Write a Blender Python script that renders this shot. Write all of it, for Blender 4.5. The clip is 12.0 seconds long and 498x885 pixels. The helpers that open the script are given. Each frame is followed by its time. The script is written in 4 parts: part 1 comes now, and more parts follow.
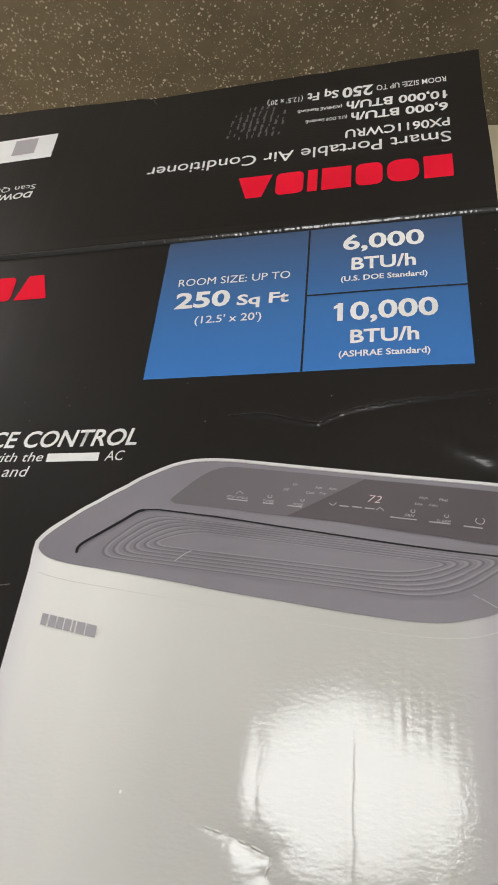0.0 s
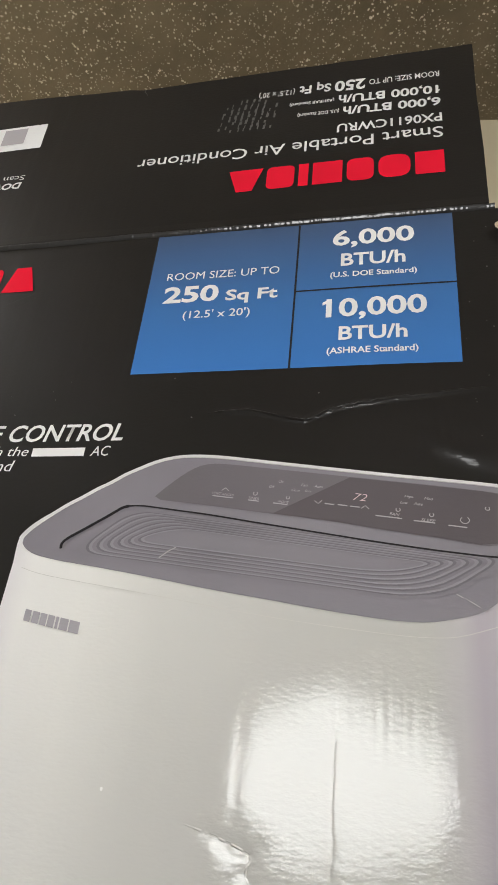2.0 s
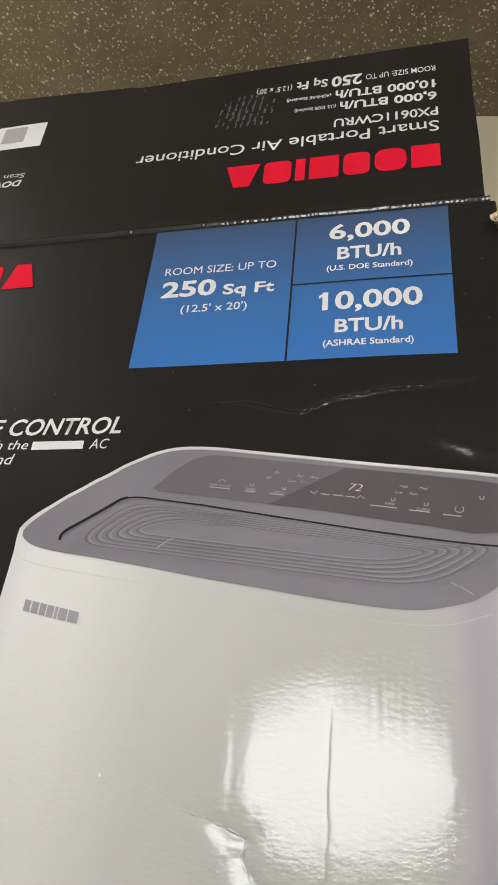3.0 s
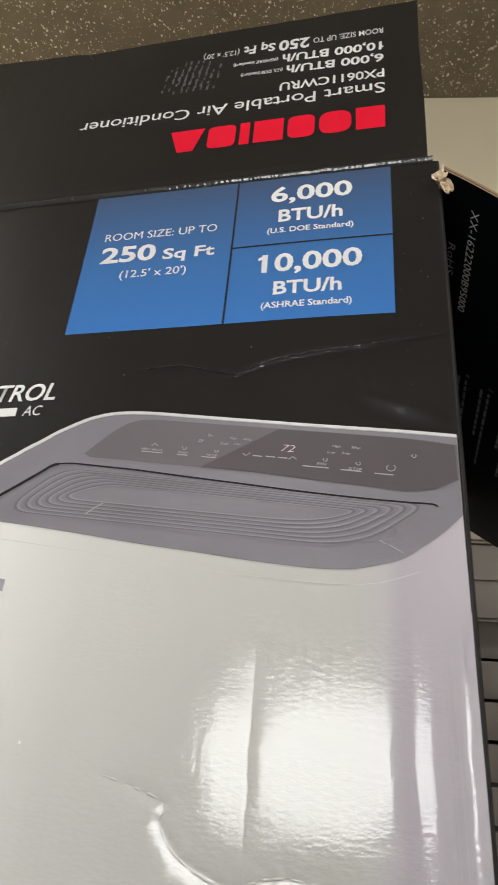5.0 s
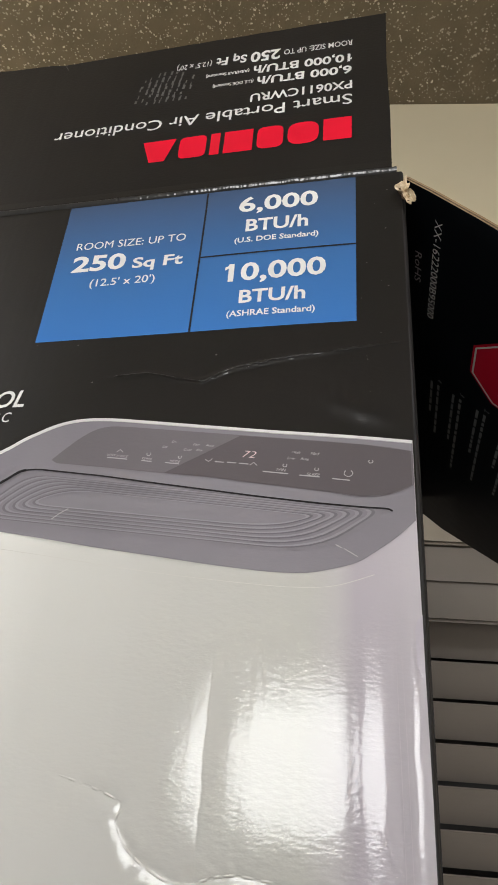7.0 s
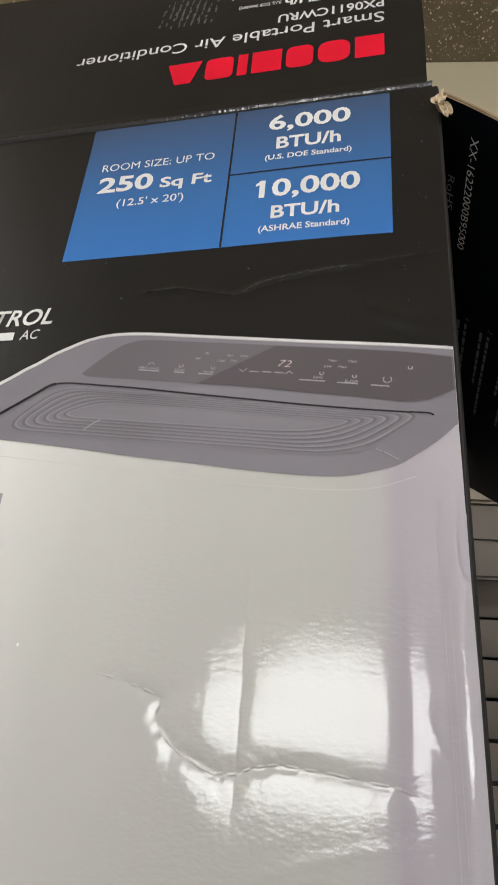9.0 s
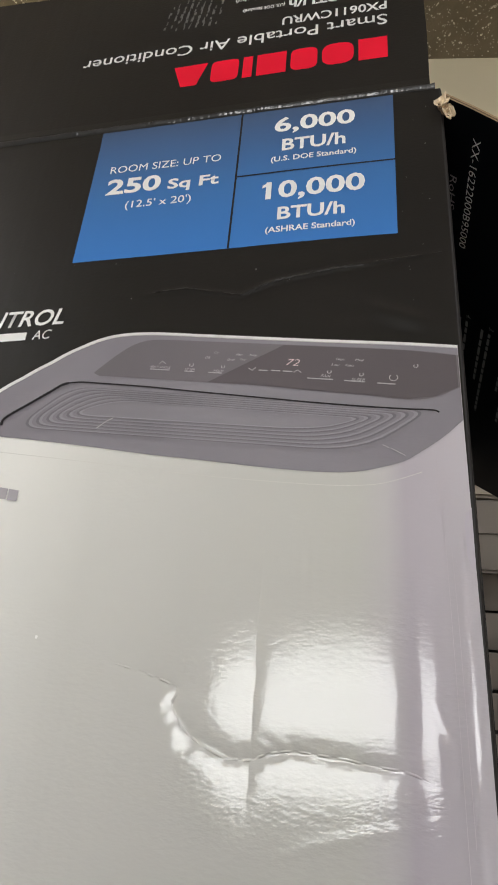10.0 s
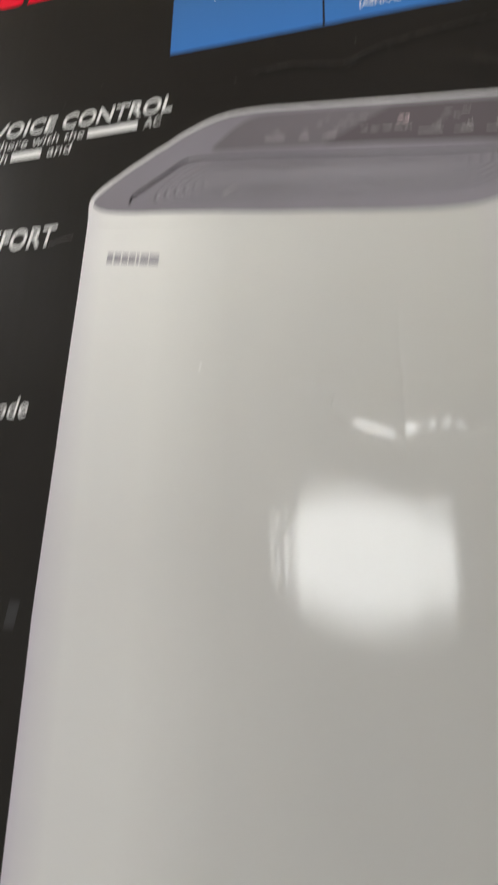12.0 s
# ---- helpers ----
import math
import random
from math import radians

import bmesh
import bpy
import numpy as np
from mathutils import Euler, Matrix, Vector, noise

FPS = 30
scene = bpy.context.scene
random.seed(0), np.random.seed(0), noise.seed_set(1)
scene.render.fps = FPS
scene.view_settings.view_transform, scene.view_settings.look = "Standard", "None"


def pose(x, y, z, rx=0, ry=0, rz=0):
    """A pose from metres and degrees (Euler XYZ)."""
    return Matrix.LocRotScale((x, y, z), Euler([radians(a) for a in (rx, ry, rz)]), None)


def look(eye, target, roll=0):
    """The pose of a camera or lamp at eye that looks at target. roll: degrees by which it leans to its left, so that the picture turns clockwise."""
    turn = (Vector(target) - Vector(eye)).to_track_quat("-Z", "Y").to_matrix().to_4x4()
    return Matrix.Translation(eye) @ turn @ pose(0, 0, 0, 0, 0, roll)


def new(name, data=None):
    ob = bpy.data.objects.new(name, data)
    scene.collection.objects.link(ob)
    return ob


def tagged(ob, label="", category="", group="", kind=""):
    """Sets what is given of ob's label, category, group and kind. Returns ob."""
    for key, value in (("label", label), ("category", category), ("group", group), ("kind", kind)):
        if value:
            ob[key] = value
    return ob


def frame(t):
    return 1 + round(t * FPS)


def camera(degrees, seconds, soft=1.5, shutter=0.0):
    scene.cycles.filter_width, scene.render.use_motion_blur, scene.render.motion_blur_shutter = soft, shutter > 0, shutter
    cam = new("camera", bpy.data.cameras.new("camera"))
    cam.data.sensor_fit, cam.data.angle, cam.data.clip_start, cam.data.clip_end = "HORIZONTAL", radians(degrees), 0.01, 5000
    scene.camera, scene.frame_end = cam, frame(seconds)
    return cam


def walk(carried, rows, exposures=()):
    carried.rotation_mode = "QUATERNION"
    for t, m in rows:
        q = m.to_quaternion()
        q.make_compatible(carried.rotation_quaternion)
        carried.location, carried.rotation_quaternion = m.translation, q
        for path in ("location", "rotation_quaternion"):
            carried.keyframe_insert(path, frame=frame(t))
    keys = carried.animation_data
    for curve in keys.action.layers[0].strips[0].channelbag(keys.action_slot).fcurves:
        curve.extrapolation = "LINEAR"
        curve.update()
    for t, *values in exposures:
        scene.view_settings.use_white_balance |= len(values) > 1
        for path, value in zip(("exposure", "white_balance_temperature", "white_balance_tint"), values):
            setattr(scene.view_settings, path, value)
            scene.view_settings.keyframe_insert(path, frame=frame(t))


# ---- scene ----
cam = camera(41.23, 12.0, soft=1.6, shutter=0.6)
PATH = [
    (0, (0.1713, -0.3253, 1.2479), (-0.0550, 0.5220, 1.7285), 5.86),
    (0.5, (0.1742, -0.3184, 1.2587), (-0.0467, 0.5337, 1.7331), 5.95),
    (1, (0.1761, -0.3216, 1.2597), (-0.0408, 0.5331, 1.7313), 6.05),
    (1.5, (0.1741, -0.3279, 1.2549), (-0.0421, 0.5276, 1.7254), 6.04),
    (2, (0.1758, -0.3237, 1.2511), (-0.0434, 0.5302, 1.7231), 6.08),
    (2.5, (0.1815, -0.3231, 1.2496), (-0.0422, 0.5297, 1.7215), 6.11),
    (2.7, (0.1809, -0.3238, 1.2483), (-0.0447, 0.5287, 1.7198), 6.11),
    (4.5, (0.1963, -0.3083, 1.2368), (-0.0251, 0.5469, 1.7053), 5.43),
    (5, (0.2095, -0.3014, 1.2373), (-0.0037, 0.5580, 1.7021), 4.95),
    (5.5, (0.2241, -0.2944, 1.2390), (0.0168, 0.5680, 1.7009), 4.51),
    (6, (0.2367, -0.2826, 1.2383), (0.0349, 0.5804, 1.7014), 4.39),
    (6.5, (0.2321, -0.2963, 1.2382), (0.0269, 0.5643, 1.7045), 4.31),
    (7, (0.2286, -0.3047, 1.2369), (0.0215, 0.5538, 1.7060), 4.61),
    (7.5, (0.2223, -0.3070, 1.2332), (0.0059, 0.5488, 1.7031), 5.03),
    (7.7, (0.2194, -0.3029, 1.2342), (-0.0003, 0.5535, 1.7014), 5.11),
    (9.5, (0.2096, -0.2836, 1.1977), (-0.0054, 0.5874, 1.6396), 4.89),
    (10, (0.2075, -0.2934, 1.2010), (-0.0069, 0.5783, 1.6416), 4.64),
    (10.5, (0.2192, -0.3041, 1.2111), (0.0011, 0.5701, 1.6450), 4.39),
    (11, (0.1803, -0.3219, 1.2348), (-0.0406, 0.5663, 1.6376), 3.43),
    (11.5, (0.1758, -0.3322, 1.1978), (-0.0500, 0.5757, 1.5509), 2.62),
    (11.8, (0.1530, -0.3278, 1.1545), (-0.0541, 0.6041, 1.4520), 1.55),
    (12, (0.1413, -0.3117, 1.0971), (-0.0744, 0.6117, 1.4185), 0.95),
]
walk(cam, [(t, look(eye, target, roll)) for t, eye, target, roll in PATH], exposures=[(0, 0.04), (2.7, 0.05), (5, 0.13), (7.5, 0.18), (9.5, 0.04), (12, 0.0)])

# ---- light ----
world = bpy.data.worlds.new("world")
scene.world = world
world.use_nodes = True
bg = world.node_tree.nodes["Background"]
bg.inputs["Color"].default_value = (0.02, 0.025, 0.04, 1)
bg.inputs["Strength"].default_value = 0.3
LAMP = Vector((0.095, -1.02, 1.295))
LAMP_STRENGTH = 9.2
# Fill lights added on the ceiling to brighten print, wall and ceiling.
FILL_LIGHTS = ((-1.45, -0.42, 0.93), (2.05, -1.9, 1.0))
FILL_STRENGTH = 67.0
scene.view_settings.exposure = 0.0


# ---- materials ----
def material(name, rough=0.6, metal=0.0, coat=0.0, coat_rough=0.1):
    m = bpy.data.materials.new(name)
    m.use_nodes = True
    b = m.node_tree.nodes["Principled BSDF"]
    b.inputs["Roughness"].default_value = rough
    b.inputs["Metallic"].default_value = metal
    b.inputs["Coat Weight"].default_value = coat
    b.inputs["Coat Roughness"].default_value = coat_rough
    return m, m.node_tree.nodes, m.node_tree.links, b


def noise_node(nodes, links, scale, detail=4.0, stretch=(1, 1, 1)):
    tc = nodes.new("ShaderNodeTexCoord")
    mp = nodes.new("ShaderNodeMapping")
    mp.inputs["Scale"].default_value = stretch
    n = nodes.new("ShaderNodeTexNoise")
    n.inputs["Scale"].default_value = scale
    n.inputs["Detail"].default_value = detail
    links.new(tc.outputs["Object"], mp.inputs["Vector"])
    links.new(mp.outputs["Vector"], n.inputs["Vector"])
    return n


def ramp_node(nodes, links, source, stops):
    r = nodes.new("ShaderNodeValToRGB")
    while len(r.color_ramp.elements) < len(stops):
        r.color_ramp.elements.new(0.5)
    for e, (p, c) in zip(r.color_ramp.elements, stops):
        e.position, e.color = p, (*c, 1)
    links.new(source, r.inputs["Fac"])
    return r


def two_tone(name, a, b, scale, rough=0.7, bump=0.1, fine=400.0, distance=0.001, stretch=(1, 1, 1)):
    m, nodes, links, bsdf = material(name, rough)
    n1 = noise_node(nodes, links, scale, 5, stretch)
    r = ramp_node(nodes, links, n1.outputs["Fac"], [(0.3, a), (0.7, b)])
    links.new(r.outputs["Color"], bsdf.inputs["Base Color"])
    n2 = noise_node(nodes, links, fine, 3, stretch)
    bp = nodes.new("ShaderNodeBump")
    bp.inputs["Strength"].default_value = bump
    bp.inputs["Distance"].default_value = distance
    links.new(n2.outputs["Fac"], bp.inputs["Height"])
    links.new(bp.outputs["Normal"], bsdf.inputs["Normal"])
    return m


def gloss_print(name, colour, shade=None, span=None, rough=0.14, bump=0.07, coat=1.0, base_gloss=0.03, fade=None):
    """Laminated print on corrugated board: fine orange peel, vertical flutes, faint scuffs."""
    m, nodes, links, bsdf = material(name, rough, coat=coat, coat_rough=0.05)
    bsdf.inputs["Specular IOR Level"].default_value = base_gloss
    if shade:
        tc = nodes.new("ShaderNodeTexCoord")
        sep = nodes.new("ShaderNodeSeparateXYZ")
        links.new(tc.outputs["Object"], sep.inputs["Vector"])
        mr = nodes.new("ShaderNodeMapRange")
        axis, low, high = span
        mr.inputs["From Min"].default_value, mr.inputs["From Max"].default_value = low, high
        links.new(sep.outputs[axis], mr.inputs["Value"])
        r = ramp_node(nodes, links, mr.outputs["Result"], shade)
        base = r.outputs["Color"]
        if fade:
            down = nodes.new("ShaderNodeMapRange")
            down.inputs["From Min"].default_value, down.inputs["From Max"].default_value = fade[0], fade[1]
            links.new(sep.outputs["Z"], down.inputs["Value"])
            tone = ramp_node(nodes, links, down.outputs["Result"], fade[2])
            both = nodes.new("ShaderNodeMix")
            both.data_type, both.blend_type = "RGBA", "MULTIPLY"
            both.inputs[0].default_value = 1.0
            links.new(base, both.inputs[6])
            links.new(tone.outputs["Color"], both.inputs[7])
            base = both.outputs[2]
    else:
        n0 = noise_node(nodes, links, 9, 5)
        lo = [c * 0.92 for c in colour]
        hi = [min(1, c * 1.08) for c in colour]
        base = ramp_node(nodes, links, n0.outputs["Fac"], [(0.3, lo), (0.7, hi)]).outputs["Color"]
    links.new(base, bsdf.inputs["Base Color"])
    flute = noise_node(nodes, links, 75, 2, (1, 1, 0.02))
    peel = noise_node(nodes, links, 430, 2, (0.66, 1, 1.4))
    mix = nodes.new("ShaderNodeMath")
    mix.operation = "MULTIPLY_ADD"
    mix.inputs[1].default_value = 3.0
    links.new(flute.outputs["Fac"], mix.inputs[0])
    links.new(peel.outputs["Fac"], mix.inputs[2])
    bp = nodes.new("ShaderNodeBump")
    bp.inputs["Strength"].default_value = bump
    bp.inputs["Distance"].default_value = 0.0012
    links.new(mix.outputs["Value"], bp.inputs["Height"])
    links.new(bp.outputs["Normal"], bsdf.inputs["Normal"])
    links.new(bp.outputs["Normal"], bsdf.inputs["Coat Normal"])
    scuff = noise_node(nodes, links, 120, 6)
    rr = nodes.new("ShaderNodeMapRange")
    rr.inputs["To Min"].default_value, rr.inputs["To Max"].default_value = rough * 0.92, rough * 1.12
    links.new(scuff.outputs["Fac"], rr.inputs["Value"])
    links.new(rr.outputs["Result"], bsdf.inputs["Roughness"])
    return m


def glow(name, colour, strength):
    m, nodes, links, bsdf = material(name, 0.5)
    bsdf.inputs["Base Color"].default_value = (*colour, 1)
    bsdf.inputs["Emission Color"].default_value = (*colour, 1)
    bsdf.inputs["Emission Strength"].default_value = strength
    return m


# the box: right front edge at RX, front face in the plane y = 0, top fold at TZ
RX, TZ = 0.24, 1.60
BOX_W, BOX_D, BOX_H, BOARD = 0.50, 0.52, 0.86, 0.005
FLAP_H = 0.181

LILAC = (0.525, 0.484, 0.523)
WHITE = (0.605, 0.598, 0.553)
BLACK = gloss_print("black_print", (0.0215, 0.0196, 0.0178), rough=0.3, coat=0.5, base_gloss=0.12)
# The blue gets darker and greyer from the panel's foot to the fold.
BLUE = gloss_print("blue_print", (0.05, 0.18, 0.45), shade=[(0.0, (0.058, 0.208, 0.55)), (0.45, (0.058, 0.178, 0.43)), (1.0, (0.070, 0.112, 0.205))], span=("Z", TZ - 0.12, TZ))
# Printed lilac sides; the dimming rightwards and downwards also carries light falloff as colour.
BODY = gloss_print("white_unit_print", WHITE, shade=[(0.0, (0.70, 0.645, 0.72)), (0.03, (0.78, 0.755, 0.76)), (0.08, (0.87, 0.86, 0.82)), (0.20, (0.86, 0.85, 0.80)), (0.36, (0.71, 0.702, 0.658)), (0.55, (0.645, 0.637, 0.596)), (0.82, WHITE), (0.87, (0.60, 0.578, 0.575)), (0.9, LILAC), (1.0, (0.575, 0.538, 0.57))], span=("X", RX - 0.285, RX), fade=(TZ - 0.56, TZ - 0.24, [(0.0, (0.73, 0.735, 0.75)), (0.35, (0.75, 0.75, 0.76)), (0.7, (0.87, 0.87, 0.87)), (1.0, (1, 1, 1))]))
RIM = gloss_print("white_rim_print", (0.80, 0.79, 0.78))
GREY = gloss_print("grey_top_print", (0.265, 0.247, 0.272))
GREY_DARK = gloss_print("dark_grey_print", (0.200, 0.187, 0.205))
GREY_PALE = gloss_print("pale_grey_print", (0.315, 0.295, 0.322))
GREY_LIGHT = gloss_print("light_grey_print", (0.262, 0.245, 0.268))
PANEL = gloss_print("panel_print", (0.185, 0.168, 0.179))
PANEL_DARK = gloss_print("panel_dark_print", (0.130, 0.114, 0.121))
LINE = gloss_print("line_print", (0.03, 0.028, 0.03))
SEAM = gloss_print("seam_print", (0.66, 0.645, 0.60))
INK_WHITE = gloss_print("white_ink", (0.88, 0.875, 0.85))
FOLD = gloss_print("fold_print", (0.030, 0.029, 0.029), rough=0.28, coat=1.0, base_gloss=0.5)
INK_GREY = gloss_print("grey_ink", (0.40, 0.38, 0.40))
INK_PALE = gloss_print("pale_ink", (0.47, 0.44, 0.45))
INK_EDGE = gloss_print("edge_line_ink", (0.53, 0.49, 0.52))
INK_GRIP = gloss_print("grip_ink", (0.52, 0.48, 0.53))
INK_SCUFF = gloss_print("scuff_ink", (0.15, 0.147, 0.14), rough=0.5, coat=0.4)
INK_FAINT = gloss_print("faint_ink", (0.05, 0.05, 0.05))
INK_DIM = gloss_print("dim_ink", (0.23, 0.24, 0.24))
INK_DIGIT = gloss_print("digit_ink", (0.80, 0.62, 0.64))
INK_RED = gloss_print("red_ink", (0.90, 0.013, 0.042))
SIGN_RED = gloss_print("sign_red_ink", (0.80, 0.015, 0.05))
MATTE_BLACK = gloss_print("black_flap_print", (0.007, 0.0085, 0.011), rough=0.5, coat=0.3)
KRAFT = two_tone("brown_cardboard", (0.36, 0.24, 0.13), (0.46, 0.33, 0.19), 60, 0.85, 0.3, 900, 0.0005, (1, 1, 0.2))
TORN = two_tone("torn_paper", (0.60, 0.45, 0.28), (0.80, 0.68, 0.50), 220, 0.9, 0.6, 700, 0.001)
WALL = two_tone("beige_wall_paint", (0.65, 0.575, 0.40), (0.69, 0.61, 0.43), 3, 0.75, 0.12, 350, 0.0006)
# Walls added out of view; their neutral tone is set for bounced light.
UNSEEN_WALL = two_tone("unseen_wall_paint", (0.37, 0.365, 0.355), (0.41, 0.405, 0.395), 3, 0.75, 0.12, 350, 0.0006)
CEILING = two_tone("textured_ceiling_paint", (0.185, 0.151, 0.101), (0.245, 0.203, 0.137), 14, 0.9, 0.5, 160, 0.004)
SPECK = two_tone("ceiling_specks", (0.48, 0.42, 0.32), (0.78, 0.71, 0.58), 30, 0.8, 0.2, 300, 0.001)
SLAT = two_tone("blind_slat", (0.265, 0.23, 0.202), (0.31, 0.272, 0.24), 6, 0.55, 0.05, 300, 0.0004, (0.2, 1, 1))
VALANCE = two_tone("valance_board", (0.165, 0.141, 0.116), (0.195, 0.169, 0.139), 6, 0.6, 0.05, 300, 0.0004, (0.2, 1, 1))
HEADRAIL = two_tone("headrail_paint", (0.28, 0.243, 0.19), (0.32, 0.28, 0.222), 6, 0.6, 0.05, 300, 0.0004, (0.2, 1, 1))
DARK = two_tone("window_dark", (0.012, 0.011, 0.010), (0.02, 0.018, 0.016), 5, 0.4)
FLOOR = two_tone("carpet", (0.17, 0.16, 0.15), (0.23, 0.22, 0.205), 40, 0.95, 0.6, 600, 0.004)
FLUTE = two_tone("corrugated_edge", (0.10, 0.062, 0.035), (0.20, 0.13, 0.07), 300, 0.9, 0.5, 900, 0.0006)
SIDE_PRINT = two_tone("dark_side_print", (0.006, 0.005, 0.005), (0.012, 0.009, 0.008), 25, 0.65, 0.1, 500, 0.0004)
WOOD = two_tone("table_wood", (0.16, 0.09, 0.05), (0.25, 0.15, 0.085), 8, 0.45, 0.15, 90, 0.0008, (0.15, 1, 1))
METAL = two_tone("lamp_metal", (0.10, 0.10, 0.10), (0.14, 0.14, 0.14), 20, 0.35, 0.02)
LAMP_GLOW = glow("lamp_diffuser", (0.985, 1.0, 0.995), LAMP_STRENGTH)
FILL_GLOW = glow("fill_light_diffuser", (0.99, 0.978, 0.978), FILL_STRENGTH)


# ---- mesh helpers ----
def mesh_object(name, bm, mats, parent=None, label="", smooth=False):
    me = bpy.data.meshes.new(name)
    bm.to_mesh(me)
    bm.free()
    for mat in mats if isinstance(mats, (list, tuple)) else [mats]:
        me.materials.append(mat)
    if smooth:
        for p in me.polygons:
            p.use_smooth = True
    ob = new(name, me)
    ob.parent = parent
    if label:
        tagged(ob, label)
    return ob


def part(name, bm, mats, parent, label="", smooth=False):
    return mesh_object(name, bm, mats, parent, label, smooth)


def thing(name, label, category, group=""):
    return tagged(new(name), label, category, group)


def box_bm(lo, hi, bevel=0.0, m=None, segments=2):
    bm = bmesh.new()
    bmesh.ops.create_cube(bm, size=1.0)
    lo, hi = Vector(lo), Vector(hi)
    for v in bm.verts:
        v.co = Vector([(lo[i] + hi[i]) / 2 + v.co[i] * (hi[i] - lo[i]) for i in range(3)])
    if bevel:
        bmesh.ops.bevel(bm, geom=bm.edges[:], offset=bevel, segments=segments, affect="EDGES")
    if m:
        bmesh.ops.transform(bm, matrix=m, verts=bm.verts)
    return bm


# ---- shape of the front face ----
DENT = [(-0.160, -0.361), (-0.1435, -0.3645), (-0.128, -0.370), (-0.1285, -0.3775), (-0.119, -0.389), (-0.099, -0.3965), (-0.0765, -0.3918), (-0.0351, -0.3957), (-0.022, -0.399)]
CREASE = [(-0.175, -0.150), (-0.150, -0.1485), (-0.1161, -0.1560), (-0.098, -0.1482), (-0.0658, -0.1428), (0.0, -0.1355)]
LOW_CREASE = [(-0.085, -0.430), (-0.0621, -0.4222), (-0.0154, -0.4117)]
SIDE_CREASE = [(-0.0200, -0.3680), (-0.0165, -0.3770), (-0.0130, -0.3850)]
# slope of the board across its width, near its right edge: (from, to, slope)
SIDE_WARP = ((-0.0340, -0.0245, -0.055), (-0.0245, -0.0180, 0.035), (-0.0180, -0.0120, -0.03), (-0.0120, -0.0050, -0.13), (-0.0050, -0.0028, 0.13), (-0.0028, 0.0030, -0.10))


def near(line, u, v):
    """Signed distance from a bent line, and how far along it the foot lies (0 to 1)."""
    best = (9.0, 0.0, 0.0)
    total = len(line) - 1
    for i in range(total):
        (a, b), (c, d) = line[i], line[i + 1]
        du, dv = c - a, d - b
        k = max(0.0, min(1.0, ((u - a) * du + (v - b) * dv) / (du * du + dv * dv)))
        pu, pv = u - a - k * du, v - b - k * dv
        dist = math.hypot(pu, pv)
        if dist < best[0]:
            side = 1.0 if du * pv - dv * pu >= 0 else -1.0
            best = (dist, side, (i + k) / total)
    return best


def bump_of(line, u, v, height, width, step=0.0, sharp=0.0):
    lo_u, hi_u = min(p[0] for p in line) - 0.04, max(p[0] for p in line) + 0.04
    lo_v, hi_v = min(p[1] for p in line) - 0.04, max(p[1] for p in line) + 0.04
    if not (lo_u < u < hi_u and lo_v < v < hi_v):
        return 0.0
    d, side, along = near(line, u, v)
    fade = min(1.0, 5 * along + 0.15) * min(1.0, 5 * (1 - along) + 0.15)
    ragged = 1 + 0.25 * noise.noise(Vector((u * 210, v * 210, 3.0)))
    if sharp:
        ridge = height * ragged * math.exp(-d / (sharp if side > 0 else width))
    else:
        ridge = height * ragged * math.exp(-((d / width) ** 2))
    shelf = step * side * (d / 0.012) * math.exp(-d / 0.012)
    return fade * (ridge + shelf)


def eased(x, a, z):
    k = max(0.0, min(1.0, (x - a) / (z - a)))
    return k * k * (3 - 2 * k)


def warp(u, v):
    """Upright waves of the board: a valley in the middle and a wavy right edge."""
    if u < -0.18:
        return 0.0
    u += 0.0013 * noise.noise(Vector((0.0, v * 45, 6.0))) + 0.0005 * noise.noise(Vector((u * 60, v * 190, 2.0)))
    along = eased(v, -0.47, -0.41) * (1 - eased(v, -0.31, -0.26))
    d = u + 0.0935
    b = -0.0005 * math.exp(-d / 0.0058 if d > 0 else d / 0.014) * eased(v, -0.43, -0.395) * (1 - eased(v, -0.325, -0.295))
    b -= 0.000045 * math.exp(-((d / 0.0009) ** 2)) * eased(v, -0.41, -0.395) * (1 - eased(v, -0.34, -0.315))
    for k, (lo, hi, slope) in enumerate(SIDE_WARP):
        wave = 1.0 if k < 4 else max(0.0, 0.7 + 1.3 * noise.noise(Vector((4.0, v * 38, 5.0))))
        b += along * wave * slope * max(0.0, min(u, hi) - lo)
    return b


